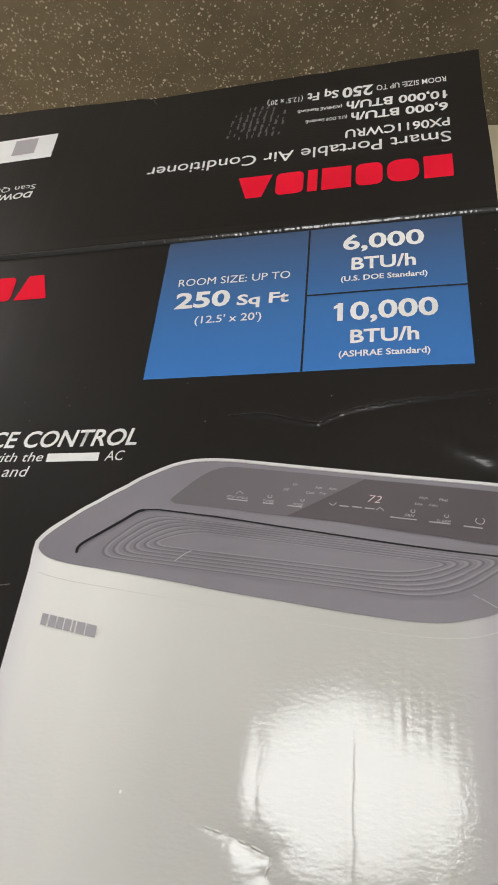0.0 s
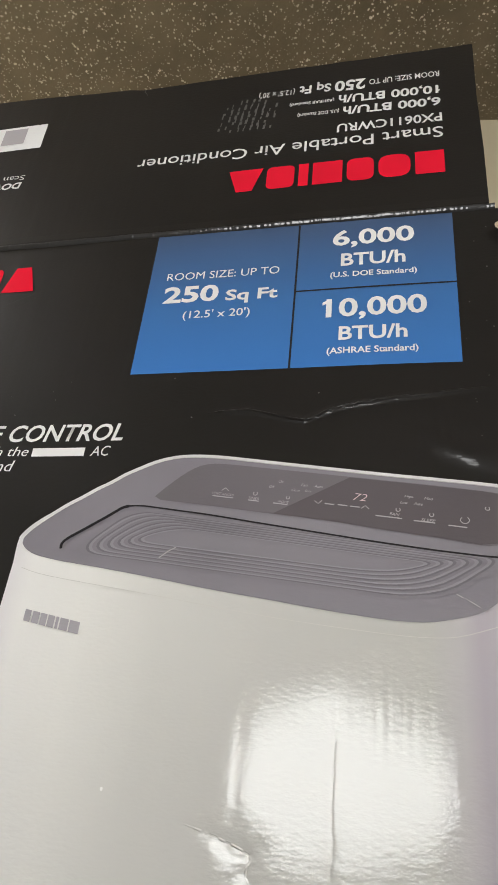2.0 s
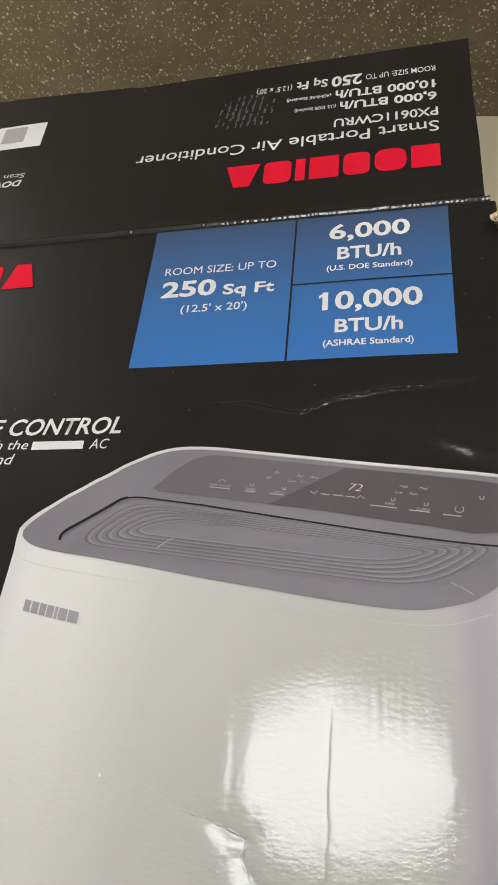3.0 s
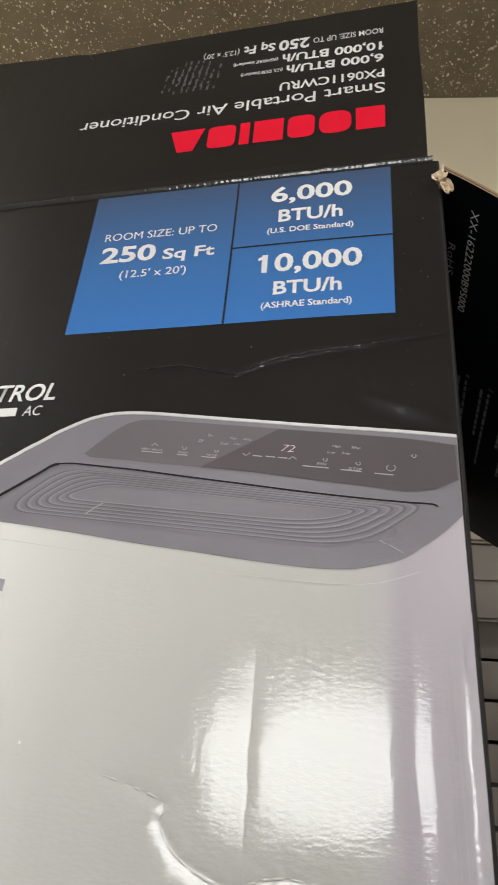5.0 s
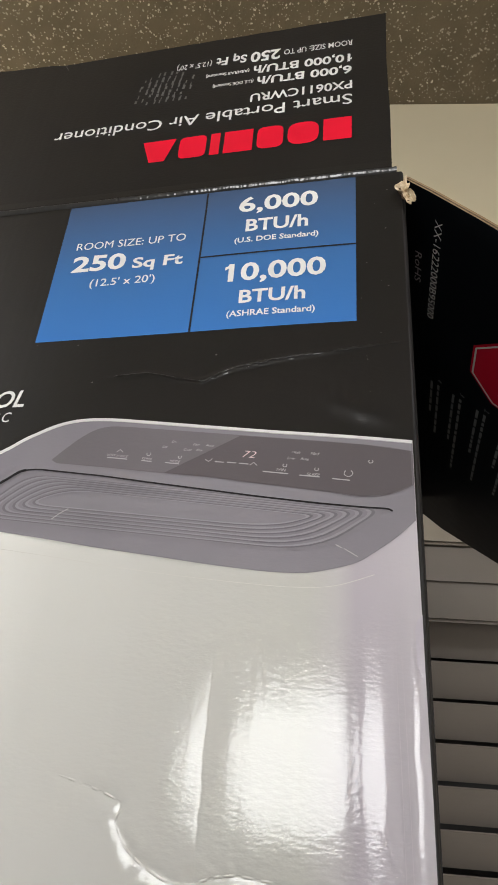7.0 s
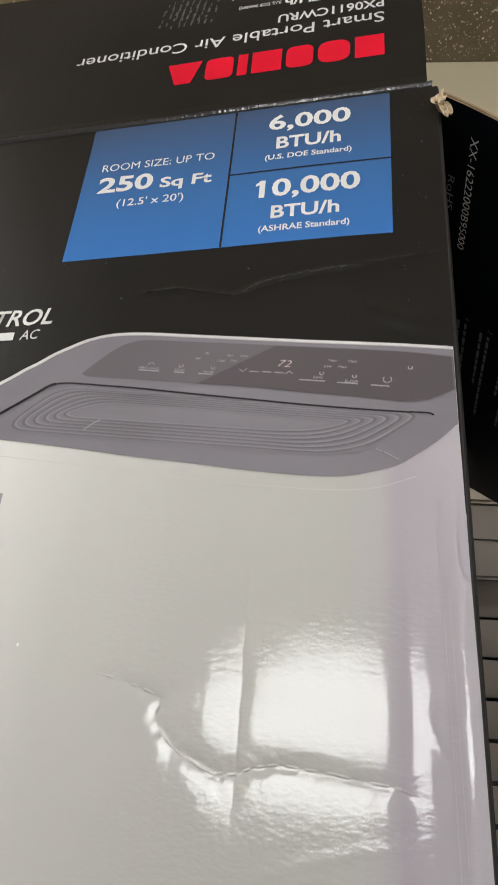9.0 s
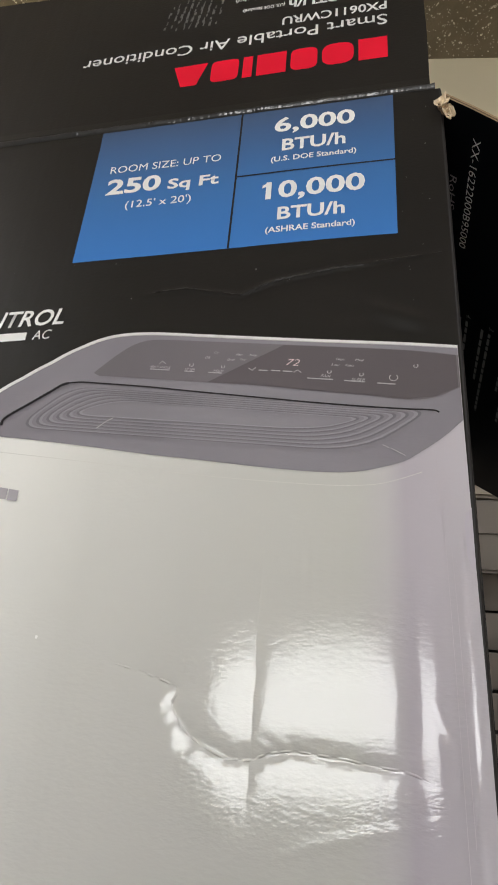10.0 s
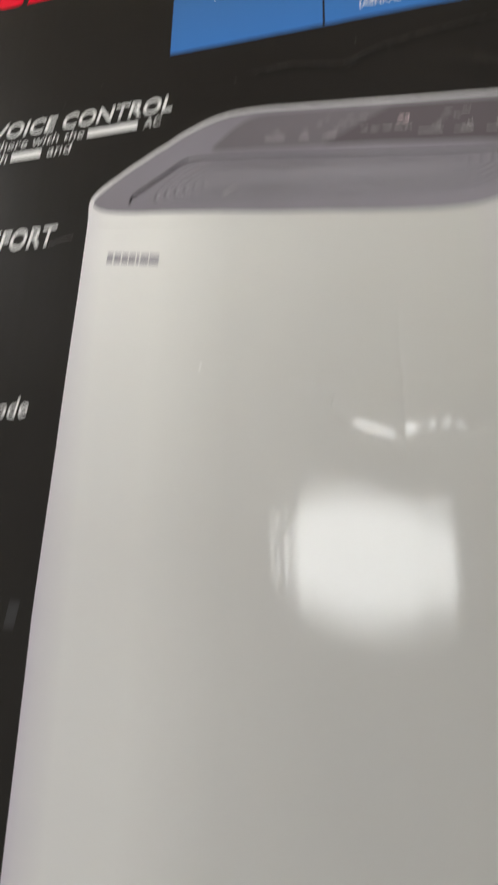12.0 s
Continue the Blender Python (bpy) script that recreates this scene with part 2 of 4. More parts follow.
def bulge(u, v):
    """How far the board stands out towards the room."""
    b = 0.0007 * math.sin(math.pi * min(1, max(0, -u / BOX_W))) * math.sin(math.pi * min(1, max(0, -v / BOX_H)))
    b += 0.0005 * noise.noise(Vector((u * 14, v * 9, 0.5)))
    b += bump_of(DENT, u, v, -0.00085, 0.0044, 0.0, 0.0046)
    b += bump_of(CREASE, u, v, 0.0010, 0.0014, 0.0004)
    b += bump_of(LOW_CREASE, u, v, 0.00010, 0.0020, 0.00004)
    b += bump_of(SIDE_CREASE, u, v, 0.0002, 0.0012, 0.0001)
    b += warp(u, v)
    b += 0.0020 * math.exp(-(((v + 0.38) / 0.12) ** 2)) * math.sin(math.pi * min(1, max(0, -u / BOX_W)))
    b += 0.00013 * noise.noise(Vector((u * 380, v * 55, 8))) * math.exp(-(((u + 0.071) / 0.016) ** 2 + ((v + 0.312) / 0.016) ** 2))
    b += 0.0003 * noise.noise(Vector((u * 300, v * 60, 9))) * math.exp(-(((u + 0.036) / 0.016) ** 2 + ((v + 0.168) / 0.010) ** 2))
    b += 0.0019 * (1 + 0.5 * noise.noise(Vector((u * 90, v * 40, 1)))) * math.exp(-(((u + 0.028) / 0.024) ** 2 + ((v + 0.178 + 0.4 * (u + 0.028)) / 0.0068) ** 2))
    b += 0.0004 * math.exp(-(((u + 0.1984) ** 2 + (v + 0.3512) ** 2) / 0.0011**2))
    b += 0.0006 * math.exp(-((v + 0.004) / 0.003) ** 2)
    if u > 0.0016:
        b -= 0.005 * ((u - 0.0016) / 0.0019) ** 2
    return b


def flap_bulge(u, v):
    b = 0.0012 * noise.noise(Vector((u * 8, v * 6, 7.5)))
    b += 0.0005 * math.exp(-((v - 0.006) / 0.003) ** 2)
    return b


def on_front(u, v, lift):
    return Vector((RX + u, -lift - bulge(u, v), TZ + v))


def on_flap(u, v, lift):
    return Vector((RX + u, -lift - flap_bulge(u, v), TZ + v))


DROOP = radians(45)


def on_side(s, d, lift):
    """Hanging side flap: s out from its fold, d back from the front edge; its printed side looks down and out."""
    sag = 0.0008 * noise.noise(Vector((s * 9, d * 9, 2)))
    return Vector((RX + 0.004 + s * math.cos(DROOP) - (lift + sag) * math.sin(DROOP), d, TZ - 0.003 - s * math.sin(DROOP) - (lift + sag) * math.cos(DROOP)))


def rounded(points, radius, steps=6):
    """A closed outline with its corners rounded; radius may be one number or one a corner."""
    out = []
    n = len(points)
    for i, p in enumerate(points):
        r = radius[i] if isinstance(radius, (list, tuple)) else radius
        p, a, b = Vector(p), Vector(points[i - 1]), Vector(points[(i + 1) % n])
        if r <= 0:
            out.append((p.x, p.y))
            continue
        da, db = (a - p), (b - p)
        r1, r2 = min(r, da.length * 0.48), min(r, db.length * 0.48)
        s, e = p + da.normalized() * r1, p + db.normalized() * r2
        for k in range(steps + 1):
            t = k / steps
            q = (1 - t) ** 2 * s + 2 * t * (1 - t) * p + t * t * e
            out.append((q.x, q.y))
    return out


def fine_lines(lo, hi, coarse, ranges, fine):
    """Cut lines from lo to hi, closer together inside the given ranges."""
    out = {round(k * coarse, 6) for k in range(math.ceil(lo / coarse), math.floor(hi / coarse) + 1)}
    for a, z in ranges:
        out |= {round(k * fine, 6) for k in range(math.ceil(a / fine), math.floor(z / fine) + 1)}
    return sorted(x for x in out if lo <= x <= hi)


U_LINES = fine_lines(-BOX_W, 0.0035, 0.004, [(-0.17, 0.0)], 0.0012) + [0.001, 0.0016, 0.0021, 0.0026, 0.003]
U_LINES = sorted(set(U_LINES) | set(fine_lines(-0.0985, -0.0885, 0.0005, [], 1)))
V_LINES = fine_lines(-BOX_H, 0.0, 0.006, [(-0.437, -0.300), (-0.204, -0.132)], 0.0015)
V_LINES = sorted(set(V_LINES) | set(fine_lines(-0.41, -0.355, 0.001, [], 1)))


def front_patch_bm(outline, lift):
    """A printed area on the front, cut along the same lines as the board below it."""
    bm = bmesh.new()
    f = bm.faces.new([bm.verts.new((u, v, 0)) for u, v in outline])
    for axis, cuts in ((0, U_LINES), (1, V_LINES)):
        lo, hi = min(p[axis] for p in outline), max(p[axis] for p in outline)
        for k in cuts:
            if lo < k < hi:
                co, no = [0, 0, 0], [0, 0, 0]
                co[axis], no[axis] = k, 1
                bmesh.ops.bisect_plane(bm, geom=bm.verts[:] + bm.edges[:] + bm.faces[:], plane_co=co, plane_no=no)
    bmesh.ops.triangulate(bm, faces=[f for f in bm.faces if len(f.verts) > 4])
    for v in bm.verts:
        v.co = on_front(v.co.x, v.co.y, lift)
    return bm


def lined_grid_bm(us, vs, lift):
    bm = bmesh.new()
    rows = [[bm.verts.new(on_front(u, v, lift)) for v in vs] for u in us]
    for a, c in zip(rows, rows[1:]):
        for j in range(len(vs) - 1):
            bm.faces.new((a[j], c[j], c[j + 1], a[j + 1]))
    return bm


def patch_bm(outline, place, lift, step=0.006):
    """A printed area: the outline filled, cut into a fine grid and laid on the bent board."""
    bm = bmesh.new()
    vs = [bm.verts.new((u, v, 0)) for u, v in outline]
    f = bm.faces.new(vs)
    if f.normal.z < 0:
        f.normal_flip()
    if step:
        for axis in (0, 1):
            lo, hi = min(p[axis] for p in outline), max(p[axis] for p in outline)
            for k in range(math.ceil(lo / step), math.floor(hi / step) + 1):
                co, no = [0, 0, 0], [0, 0, 0]
                co[axis], no[axis] = k * step, 1
                bmesh.ops.bisect_plane(bm, geom=bm.verts[:] + bm.edges[:] + bm.faces[:], plane_co=co, plane_no=no)
    bmesh.ops.triangulate(bm, faces=[f for f in bm.faces if len(f.verts) > 4])
    for v in bm.verts:
        v.co = place(v.co.x, v.co.y, lift)
    return bm


def smoothed(points, n=4):
    """An open line drawn through its points as a soft curve."""
    out = []
    last = len(points) - 1
    for i in range(last):
        p0, p1, p2, p3 = (Vector(points[max(0, min(last, i + k))]) for k in (-1, 0, 1, 2))
        for k in range(n):
            t = k / n
            q = 0.5 * (2 * p1 + (p2 - p0) * t + (2 * p0 - 5 * p1 + 4 * p2 - p3) * t * t + (3 * p1 - p0 - 3 * p2 + p3) * t**3)
            out.append((q.x, q.y))
    return out + [tuple(points[-1])]


def stroke(points, width):
    """A band of even width along a line of points, as a closed outline."""
    left, right = [], []
    for i, p in enumerate(points):
        a, b = Vector(points[max(0, i - 1)]), Vector(points[min(len(points) - 1, i + 1)])
        d = (b - a).normalized()
        nrm = Vector((-d.y, d.x)) * width / 2
        left.append((p[0] + nrm.x, p[1] + nrm.y))
        right.append((p[0] - nrm.x, p[1] - nrm.y))
    return left + right[::-1]


def ring_bm(outer, inner, place, lift):
    bm = bmesh.new()
    a = [bm.verts.new(place(u, v, lift)) for u, v in outer]
    b = [bm.verts.new(place(u, v, lift)) for u, v in inner]
    n = len(a)
    for i in range(n):
        bm.faces.new((a[i], a[(i + 1) % n], b[(i + 1) % n], b[i]))
    return bm


def words(name, text, mat, parent, place, box, turn=0.0, bold=0.0, shear=0.0, lift=0.00028, label=""):
    """Lettering fitted into box (u0, v0, u1, v1), then turned about the box's middle by turn degrees."""
    cu = bpy.data.curves.new(name, "FONT")
    cu.body, cu.size, cu.offset, cu.shear, cu.resolution_u = text, 1.0, bold, shear, 3
    ob = bpy.data.objects.new(name, cu)
    scene.collection.objects.link(ob)
    me = bpy.data.meshes.new_from_object(ob.evaluated_get(bpy.context.evaluated_depsgraph_get()))
    bpy.data.objects.remove(ob)
    bm = bmesh.new()
    bm.from_mesh(me)
    bpy.data.meshes.remove(me)
    xs, ys = [v.co.x for v in bm.verts], [v.co.y for v in bm.verts]
    x0, x1, y0, y1 = min(xs), max(xs), min(ys), max(ys)
    u0, v0, u1, v1 = box
    cu_, cv_ = (u0 + u1) / 2, (v0 + v1) / 2
    c, s = math.cos(radians(turn)), math.sin(radians(turn))
    for v in bm.verts:
        a = ((v.co.x - x0) / (x1 - x0) - 0.5) * (u1 - u0)
        b = ((v.co.y - y0) / (y1 - y0) - 0.5) * (v1 - v0)
        v.co = place(cu_ + a * c - b * s, cv_ + a * s + b * c, lift)
    return part(name, bm, mat, parent, label)


def bar(name, mat, parent, place, box, lift=0.00028, turn=0.0):
    u0, v0, u1, v1 = box
    cu_, cv_ = (u0 + u1) / 2, (v0 + v1) / 2
    c, s = math.cos(radians(turn)), math.sin(radians(turn))
    pts = [(u0, v0), (u1, v0), (u1, v1), (u0, v1)]
    pts = [(cu_ + (u - cu_) * c - (v - cv_) * s, cv_ + (u - cu_) * s + (v - cv_) * c) for u, v in pts]
    bm = front_patch_bm(pts, lift) if place is on_front else patch_bm(pts, place, lift, 0.006)
    return part(name, bm, mat, parent)


# ---- the room ----
WALL_D, CEILING_Z = 0.575, 2.542
ROOM = pose(0, 0, 0, 0, 0, 8)  # the room's own axes: x along the window wall, y towards it
HEAD_Z, SILL_Z, OPEN_X0, OPEN_X1 = 1.620, 0.85, -0.75, 0.95


def room_box(name, lo, hi, mat, label, bevel=0.0):
    return tagged(mesh_object(name, box_bm(lo, hi, bevel, ROOM), mat), label, "wall", "", "structure")


wall_north = tagged(new("wall_north"), "beige painted wall with a window opening", "wall", "", "structure")
for lo, hi in (((-2.6, WALL_D, HEAD_Z), (2.6, WALL_D + 0.35, CEILING_Z)), ((-2.6, WALL_D, 0), (2.6, WALL_D + 0.35, SILL_Z)), ((-2.6, WALL_D, SILL_Z), (OPEN_X0, WALL_D + 0.35, HEAD_Z)), ((OPEN_X1, WALL_D, SILL_Z), (2.6, WALL_D + 0.35, HEAD_Z))):
    part("wall_section", box_bm(lo, hi, 0, ROOM), WALL, wall_north)
room_box("wall_south", (-2.6, -3.4, 0), (2.6, -3.25, CEILING_Z), UNSEEN_WALL, "unseen plain wall added behind the viewer")
room_box("wall_west", (-2.75, -3.25, 0), (-2.6, WALL_D, CEILING_Z), UNSEEN_WALL, "unseen plain side wall added to close the room")
room_box("wall_east", (2.6, -3.25, 0), (2.75, WALL_D, CEILING_Z), UNSEEN_WALL, "unseen plain side wall added to close the room")
tagged(mesh_object("floor", box_bm((-2.75, -3.4, -0.1), (2.75, WALL_D + 0.35, 0), 0, ROOM), FLOOR), "grey carpeted floor", "floor", "", "structure")


def ceiling_mesh():
    """Sprayed ceiling: a slab and thousands of small lumps in one mesh."""
    rng = random.Random(5)
    bm = box_bm((-2.6, -3.25, CEILING_Z), (2.6, WALL_D, CEILING_Z + 0.1), 0, ROOM)
    verts, faces, slots = [list(v.co) for v in bm.verts], [[v.index for v in f.verts] for f in bm.faces], [0] * 6
    bm.verts.index_update()
    bm.free()
    for _ in range(24000):
        x, y = rng.uniform(-1.1, 0.95), rng.uniform(-0.35, WALL_D - 0.004)
        r = rng.choice((0.0010, 0.0011, 0.0014, 0.0017, 0.0023)) * rng.uniform(0.8, 1.25)
        p = ROOM @ Vector((x, y, CEILING_Z))
        stretch, spin, deep = rng.uniform(1, 1.6), rng.uniform(0, 3.14), r * rng.uniform(0.7, 1.3)
        base = len(verts)
        for k in range(5):
            a = k * 2 * math.pi / 5
            q = Vector((math.cos(a) * r * stretch, math.sin(a) * r)) * rng.uniform(0.75, 1.2)
            verts.append([p.x + q.x * math.cos(spin) - q.y * math.sin(spin), p.y + q.x * math.sin(spin) + q.y * math.cos(spin), p.z + 0.0005])
        verts.append([p.x, p.y, p.z - deep])
        for k in range(5):
            faces.append([base + (k + 1) % 5, base + k, base + 5])
            slots.append(1)
    me = bpy.data.meshes.new("ceiling")
    me.from_pydata(verts, [], faces)
    me.materials.append(CEILING)
    me.materials.append(SPECK)
    me.polygons.foreach_set("material_index", slots)
    return me


tagged(new("ceiling", ceiling_mesh()), "brown sprayed ceiling with pale popcorn specks", "ceiling", "", "structure")


# ---- window and its blind ----
window = tagged(new("window_1"), "dark window pane behind a slatted blind", "window", "", "structure")
part("pane", box_bm((OPEN_X0, WALL_D + 0.335, SILL_Z), (OPEN_X1, WALL_D + 0.345, HEAD_Z), 0, ROOM), DARK, window)
for lo, hi in (((OPEN_X0, WALL_D + 0.30, SILL_Z), (OPEN_X0 + 0.05, WALL_D + 0.333, HEAD_Z)), ((OPEN_X1 - 0.05, WALL_D + 0.30, SILL_Z), (OPEN_X1, WALL_D + 0.333, HEAD_Z)), ((OPEN_X0 + 0.05, WALL_D + 0.30, SILL_Z), (OPEN_X1 - 0.05, WALL_D + 0.333, SILL_Z + 0.05))):
    part("window_frame", box_bm(lo, hi, 0.004, ROOM), SLAT, window)

blind = thing("window_blind", "closed grey-beige slatted blind in the window recess", "blind")
LEAN, PITCH, FIRST = radians(17), 0.0535, 0.025
BLIND_TOP = Vector((0, WALL_D, 1.60))
down = Vector((0, math.sin(LEAN), -math.cos(LEAN)))
SLAT_TILT = radians(36)


def slat_mesh():
    """A gently bowed slat, 1.6 m long: its lower edge lies further out than its upper edge."""
    bm = bmesh.new()
    n, half, thick = 8, 0.80, 0.0028
    rows = []
    width = PITCH * 1.0
    for i in range(n + 1):
        k = i / n - 0.5
        bow = 0.0016 * (1 - 4 * k * k)
        rows.append((k * width, bow))
    loops = []
    for x in (-half, half):
        loops.append([bm.verts.new((x, -o, s)) for s, o in rows] + [bm.verts.new((x, -o + thick, s)) for s, o in rows[::-1]])
    m = len(loops[0])
    for i in range(m):
        bm.faces.new((loops[0][i], loops[1][i], loops[1][(i + 1) % m], loops[0][(i + 1) % m]))
    bm.faces.new(loops[0][::-1])
    bm.faces.new(loops[1])
    bmesh.ops.recalc_face_normals(bm, faces=bm.faces)
    me = bpy.data.meshes.new("slat")
    bm.to_mesh(me)
    bm.free()
    me.materials.append(SLAT)
    return me


slat_data = slat_mesh()
for i in range(1, 13):
    c = BLIND_TOP + down * (FIRST + PITCH * (i + 0.5)) + Vector((0.1, 0.012, 0))
    ob = new("slat", slat_data)
    ob.parent = blind
    wob = random.uniform(-0.6, 0.6)
    ob.matrix_local = ROOM @ Matrix.Translation(c) @ Matrix.Rotation(SLAT_TILT + radians(wob), 4, "X")
rail = box_bm((OPEN_X0 + 0.004, WALL_D + 0.006, 1.514), (OPEN_X1 - 0.004, WALL_D + 0.05, 1.569), 0.004, ROOM)
part("valance", rail, VALANCE, blind)
part("headrail", box_bm((OPEN_X0 + 0.004, WALL_D + 0.003, 1.571), (OPEN_X1 - 0.004, WALL_D + 0.055, HEAD_Z - 0.002), 0.004, ROOM), HEADRAIL, blind)
part("valance", box_bm((OPEN_X0 + 0.004, WALL_D + 0.002, 1.461), (OPEN_X1 - 0.004, WALL_D + 0.014, 1.513), 0.004, ROOM), VALANCE, blind, "plain grey-beige valance over the slats")

# ---- table ----
table = thing("table", "dark wooden table under the cardboard box", "table")
TOP = TZ - BOX_H
part("tabletop", box_bm((-0.55, -0.12, TOP - 0.03), (0.45, 0.50, TOP), 0.004), WOOD, table)
for x in (-0.51, 0.41):
    for y in (-0.08, 0.46):
        part("leg", box_bm((x - 0.025, y - 0.025, 0), (x + 0.025, y + 0.025, TOP - 0.03), 0.003), WOOD, table)

# ---- light sources out of view: one mirrored in the front, two fill lights added ----
# Known by its reflection in the box front; stand and shade are assumed.
floor_lamp = thing("floor_lamp", "lit floor lamp with a wide pale shade", "lamp")


def lathe(profile, steps=40, m=None, squash=(1, 1), power=1.0):
    bm = bmesh.new()
    rings = []
    for r, z in profile:
        rings.append([bm.verts.new((r * math.copysign(abs(math.cos(a)) ** power, math.cos(a)) * squash[0], r * math.copysign(abs(math.sin(a)) ** power, math.sin(a)) * squash[1], z)) for a in (2 * math.pi * k / steps for k in range(steps))])
    for a, b in zip(rings, rings[1:]):
        for k in range(steps):
            bm.faces.new((a[k], a[(k + 1) % steps], b[(k + 1) % steps], b[k]))
    bm.faces.new(rings[0][::-1])
    bm.faces.new(rings[-1])
    if m:
        bmesh.ops.transform(bm, matrix=m, verts=bm.verts)
    return bm


AIM = pose(LAMP.x, LAMP.y, LAMP.z, -90, 0, 0)
part("diffuser", lathe([(0.15, 0.0), (0.15, 0.006), (0.13, 0.02), (0.06, 0.028)], 40, AIM, (1.24, 0.92), 0.85), LAMP_GLOW, floor_lamp, smooth=False)
part("shade", lathe([(0.06, -0.10), (0.152, -0.004)], 40, AIM, (1.24, 0.92), 0.85), METAL, floor_lamp)
part("pole", lathe([(0.012, 0.03), (0.012, LAMP.z - 0.02)], 16, pose(LAMP.x, LAMP.y - 0.06, 0)), METAL, floor_lamp)
part("base", lathe([(0.14, 0.0), (0.14, 0.02), (0.02, 0.032)], 32, pose(LAMP.x, LAMP.y - 0.06, 0)), METAL, floor_lamp)

for x, y, size in FILL_LIGHTS:
    fill_light = thing("fill_light", "unseen round fill light added on the ceiling", "lamp", "ceiling lamps of the room")
    part("shade", lathe([(0.15 * size, -0.10), (0.25 * size, -0.07), (0.30 * size, -0.02), (0.30 * size, -0.002)], 36, pose(x, y, CEILING_Z)), FILL_GLOW, fill_light)

# ---- the cardboard box ----
carton = thing("cardboard_box", "opened black glossy cardboard box printed with a white portable air conditioner", "box")
front = part("front_panel", lined_grid_bm(U_LINES, V_LINES, 0.0), [BLACK, SIDE_PRINT], carton, "glossy black printed front, creased and dented", True)
for p in front.data.polygons:
    p.material_index = 1 if p.center.x > RX + 0.0012 else 0
X0 = RX - BOX_W
part("side_panel", box_bm((RX - 0.0015, 0.0045, TOP), (RX + 0.0035, BOX_D, TZ - 0.002), 0.001), [SIDE_PRINT], carton)
part("side_panel", box_bm((X0 + 0.001, 0.003, TOP), (X0 + BOARD + 0.001, BOX_D, TZ - 0.002), 0.001), [BLACK], carton)
part("back_panel", box_bm((X0 + BOARD + 0.001, BOX_D - BOARD, TOP), (RX - BOARD - 0.001, BOX_D, TZ - 0.002), 0.001), [BLACK], carton)
part("bottom_panel", box_bm((X0 + BOARD + 0.001, 0.006, TOP + 0.001), (RX - BOARD - 0.001, BOX_D - BOARD, TOP + 0.006)), KRAFT, carton)
part("inner_liner", box_bm((X0 + BOARD + 0.001, 0.0045, TOP + 0.008), (RX - BOARD - 0.001, 0.0075, TZ - 0.004)), KRAFT, carton, "brown corrugated inside of the front")


def flap_outline():
    rng = random.Random(3)
    pts = [(-0.004, 0.002), (-0.0035, 0.06), (-0.0045, 0.12), (-0.0035, FLAP_H)]
    for k in range(1, 40):
        u = -0.0035 - k * 0.0123
        top = FLAP_H - 0.0025 * math.sin(min(1, -u / 0.275) * math.pi * 0.5) if u > -0.272 else FLAP_H - 0.0005 + 0.055 * (-0.272 - u)
        pts.append((u, top + rng.uniform(-0.0004, 0.0004) - (0.0016 if -0.277 < u < -0.268 else 0.0)))
    pts += [(-0.498, FLAP_H + 0.01), (-0.497, 0.002)]
    return pts


def board_bm(outline, place, thick, step):
    """A board: printed sheet, brown back and layered edge with its corrugation, slots 0 to 2."""
    bm = patch_bm(outline, place, 0.0, step)
    back = patch_bm(outline, place, -thick, step)
    me = bpy.data.meshes.new("board_back")
    back.to_mesh(me)
    back.free()
    n = len(bm.faces)
    bm.from_mesh(me)
    bpy.data.meshes.remove(me)
    bm.faces.ensure_lookup_table()
    for f in bm.faces[n:]:
        f.material_index = 1
    rims = [[bm.verts.new(place(u, v, -d)) for u, v in outline] for d in (0.0003, thick * 0.3, thick * 0.62, thick)]
    m = len(outline)
    for slot, rim0, rim1 in zip((1, 2, 1), rims, rims[1:]):
        for i in range(m):
            f = bm.faces.new((rim0[i], rim0[(i + 1) % m], rim1[(i + 1) % m], rim1[i]))
            f.material_index = slot
    return bm


top_flap = part("top_flap", board_bm(flap_outline(), on_flap, BOARD, 0.006), [BLACK, KRAFT, FLUTE], carton, "raised top flap printed upside down")
fold = bmesh.new()
steps_u, steps_a = 1100, 8
rows = []
for i in range(steps_u + 1):
    u = -0.001 - (BOX_W - 0.002) * i / steps_u
    crush = 0.5 + 0.5 * noise.noise(Vector((u * 60, 0, 0))) + 0.3 * noise.noise(Vector((u * 260, 4, 0)))
    ridge = []
    lift = 0.0011 + 0.0007 * noise.noise(Vector((u * 30, 9, 0)))
    lean = 0.66 + 0.10 * noise.noise(Vector((u * 130, 3, 0))) + 0.09 * noise.noise(Vector((u * 620, 7, 0)))
    out = 0.0020 + 0.0006 * crush + 0.00022 * noise.noise(Vector((u * 560, 11, 0))) + 0.0004 * noise.noise(Vector((u * 110, 15, 0)))
    for y, z in ((0.0004, 0.0032), (-0.45 * out, 0.0028), (-0.8 * out, 0.0023), (-out, 0.0018), (-out, 0.0014), (-out + 0.0007 * lean, 0.0006), (-out + 0.0015 * lean, -0.0002), (-out + 0.0021 * lean, -0.0009), (0.0008, -0.0015)):
        ridge.append(fold.verts.new((RX + u, y, TZ + lift + z)))
    rows.append(ridge)
for a, b in zip(rows, rows[1:]):
    for k in range(steps_a):
        fold.faces.new((a[k], b[k], b[k + 1], a[k + 1]))
part("fold", fold, FOLD, carton, "crushed shiny fold line", True)

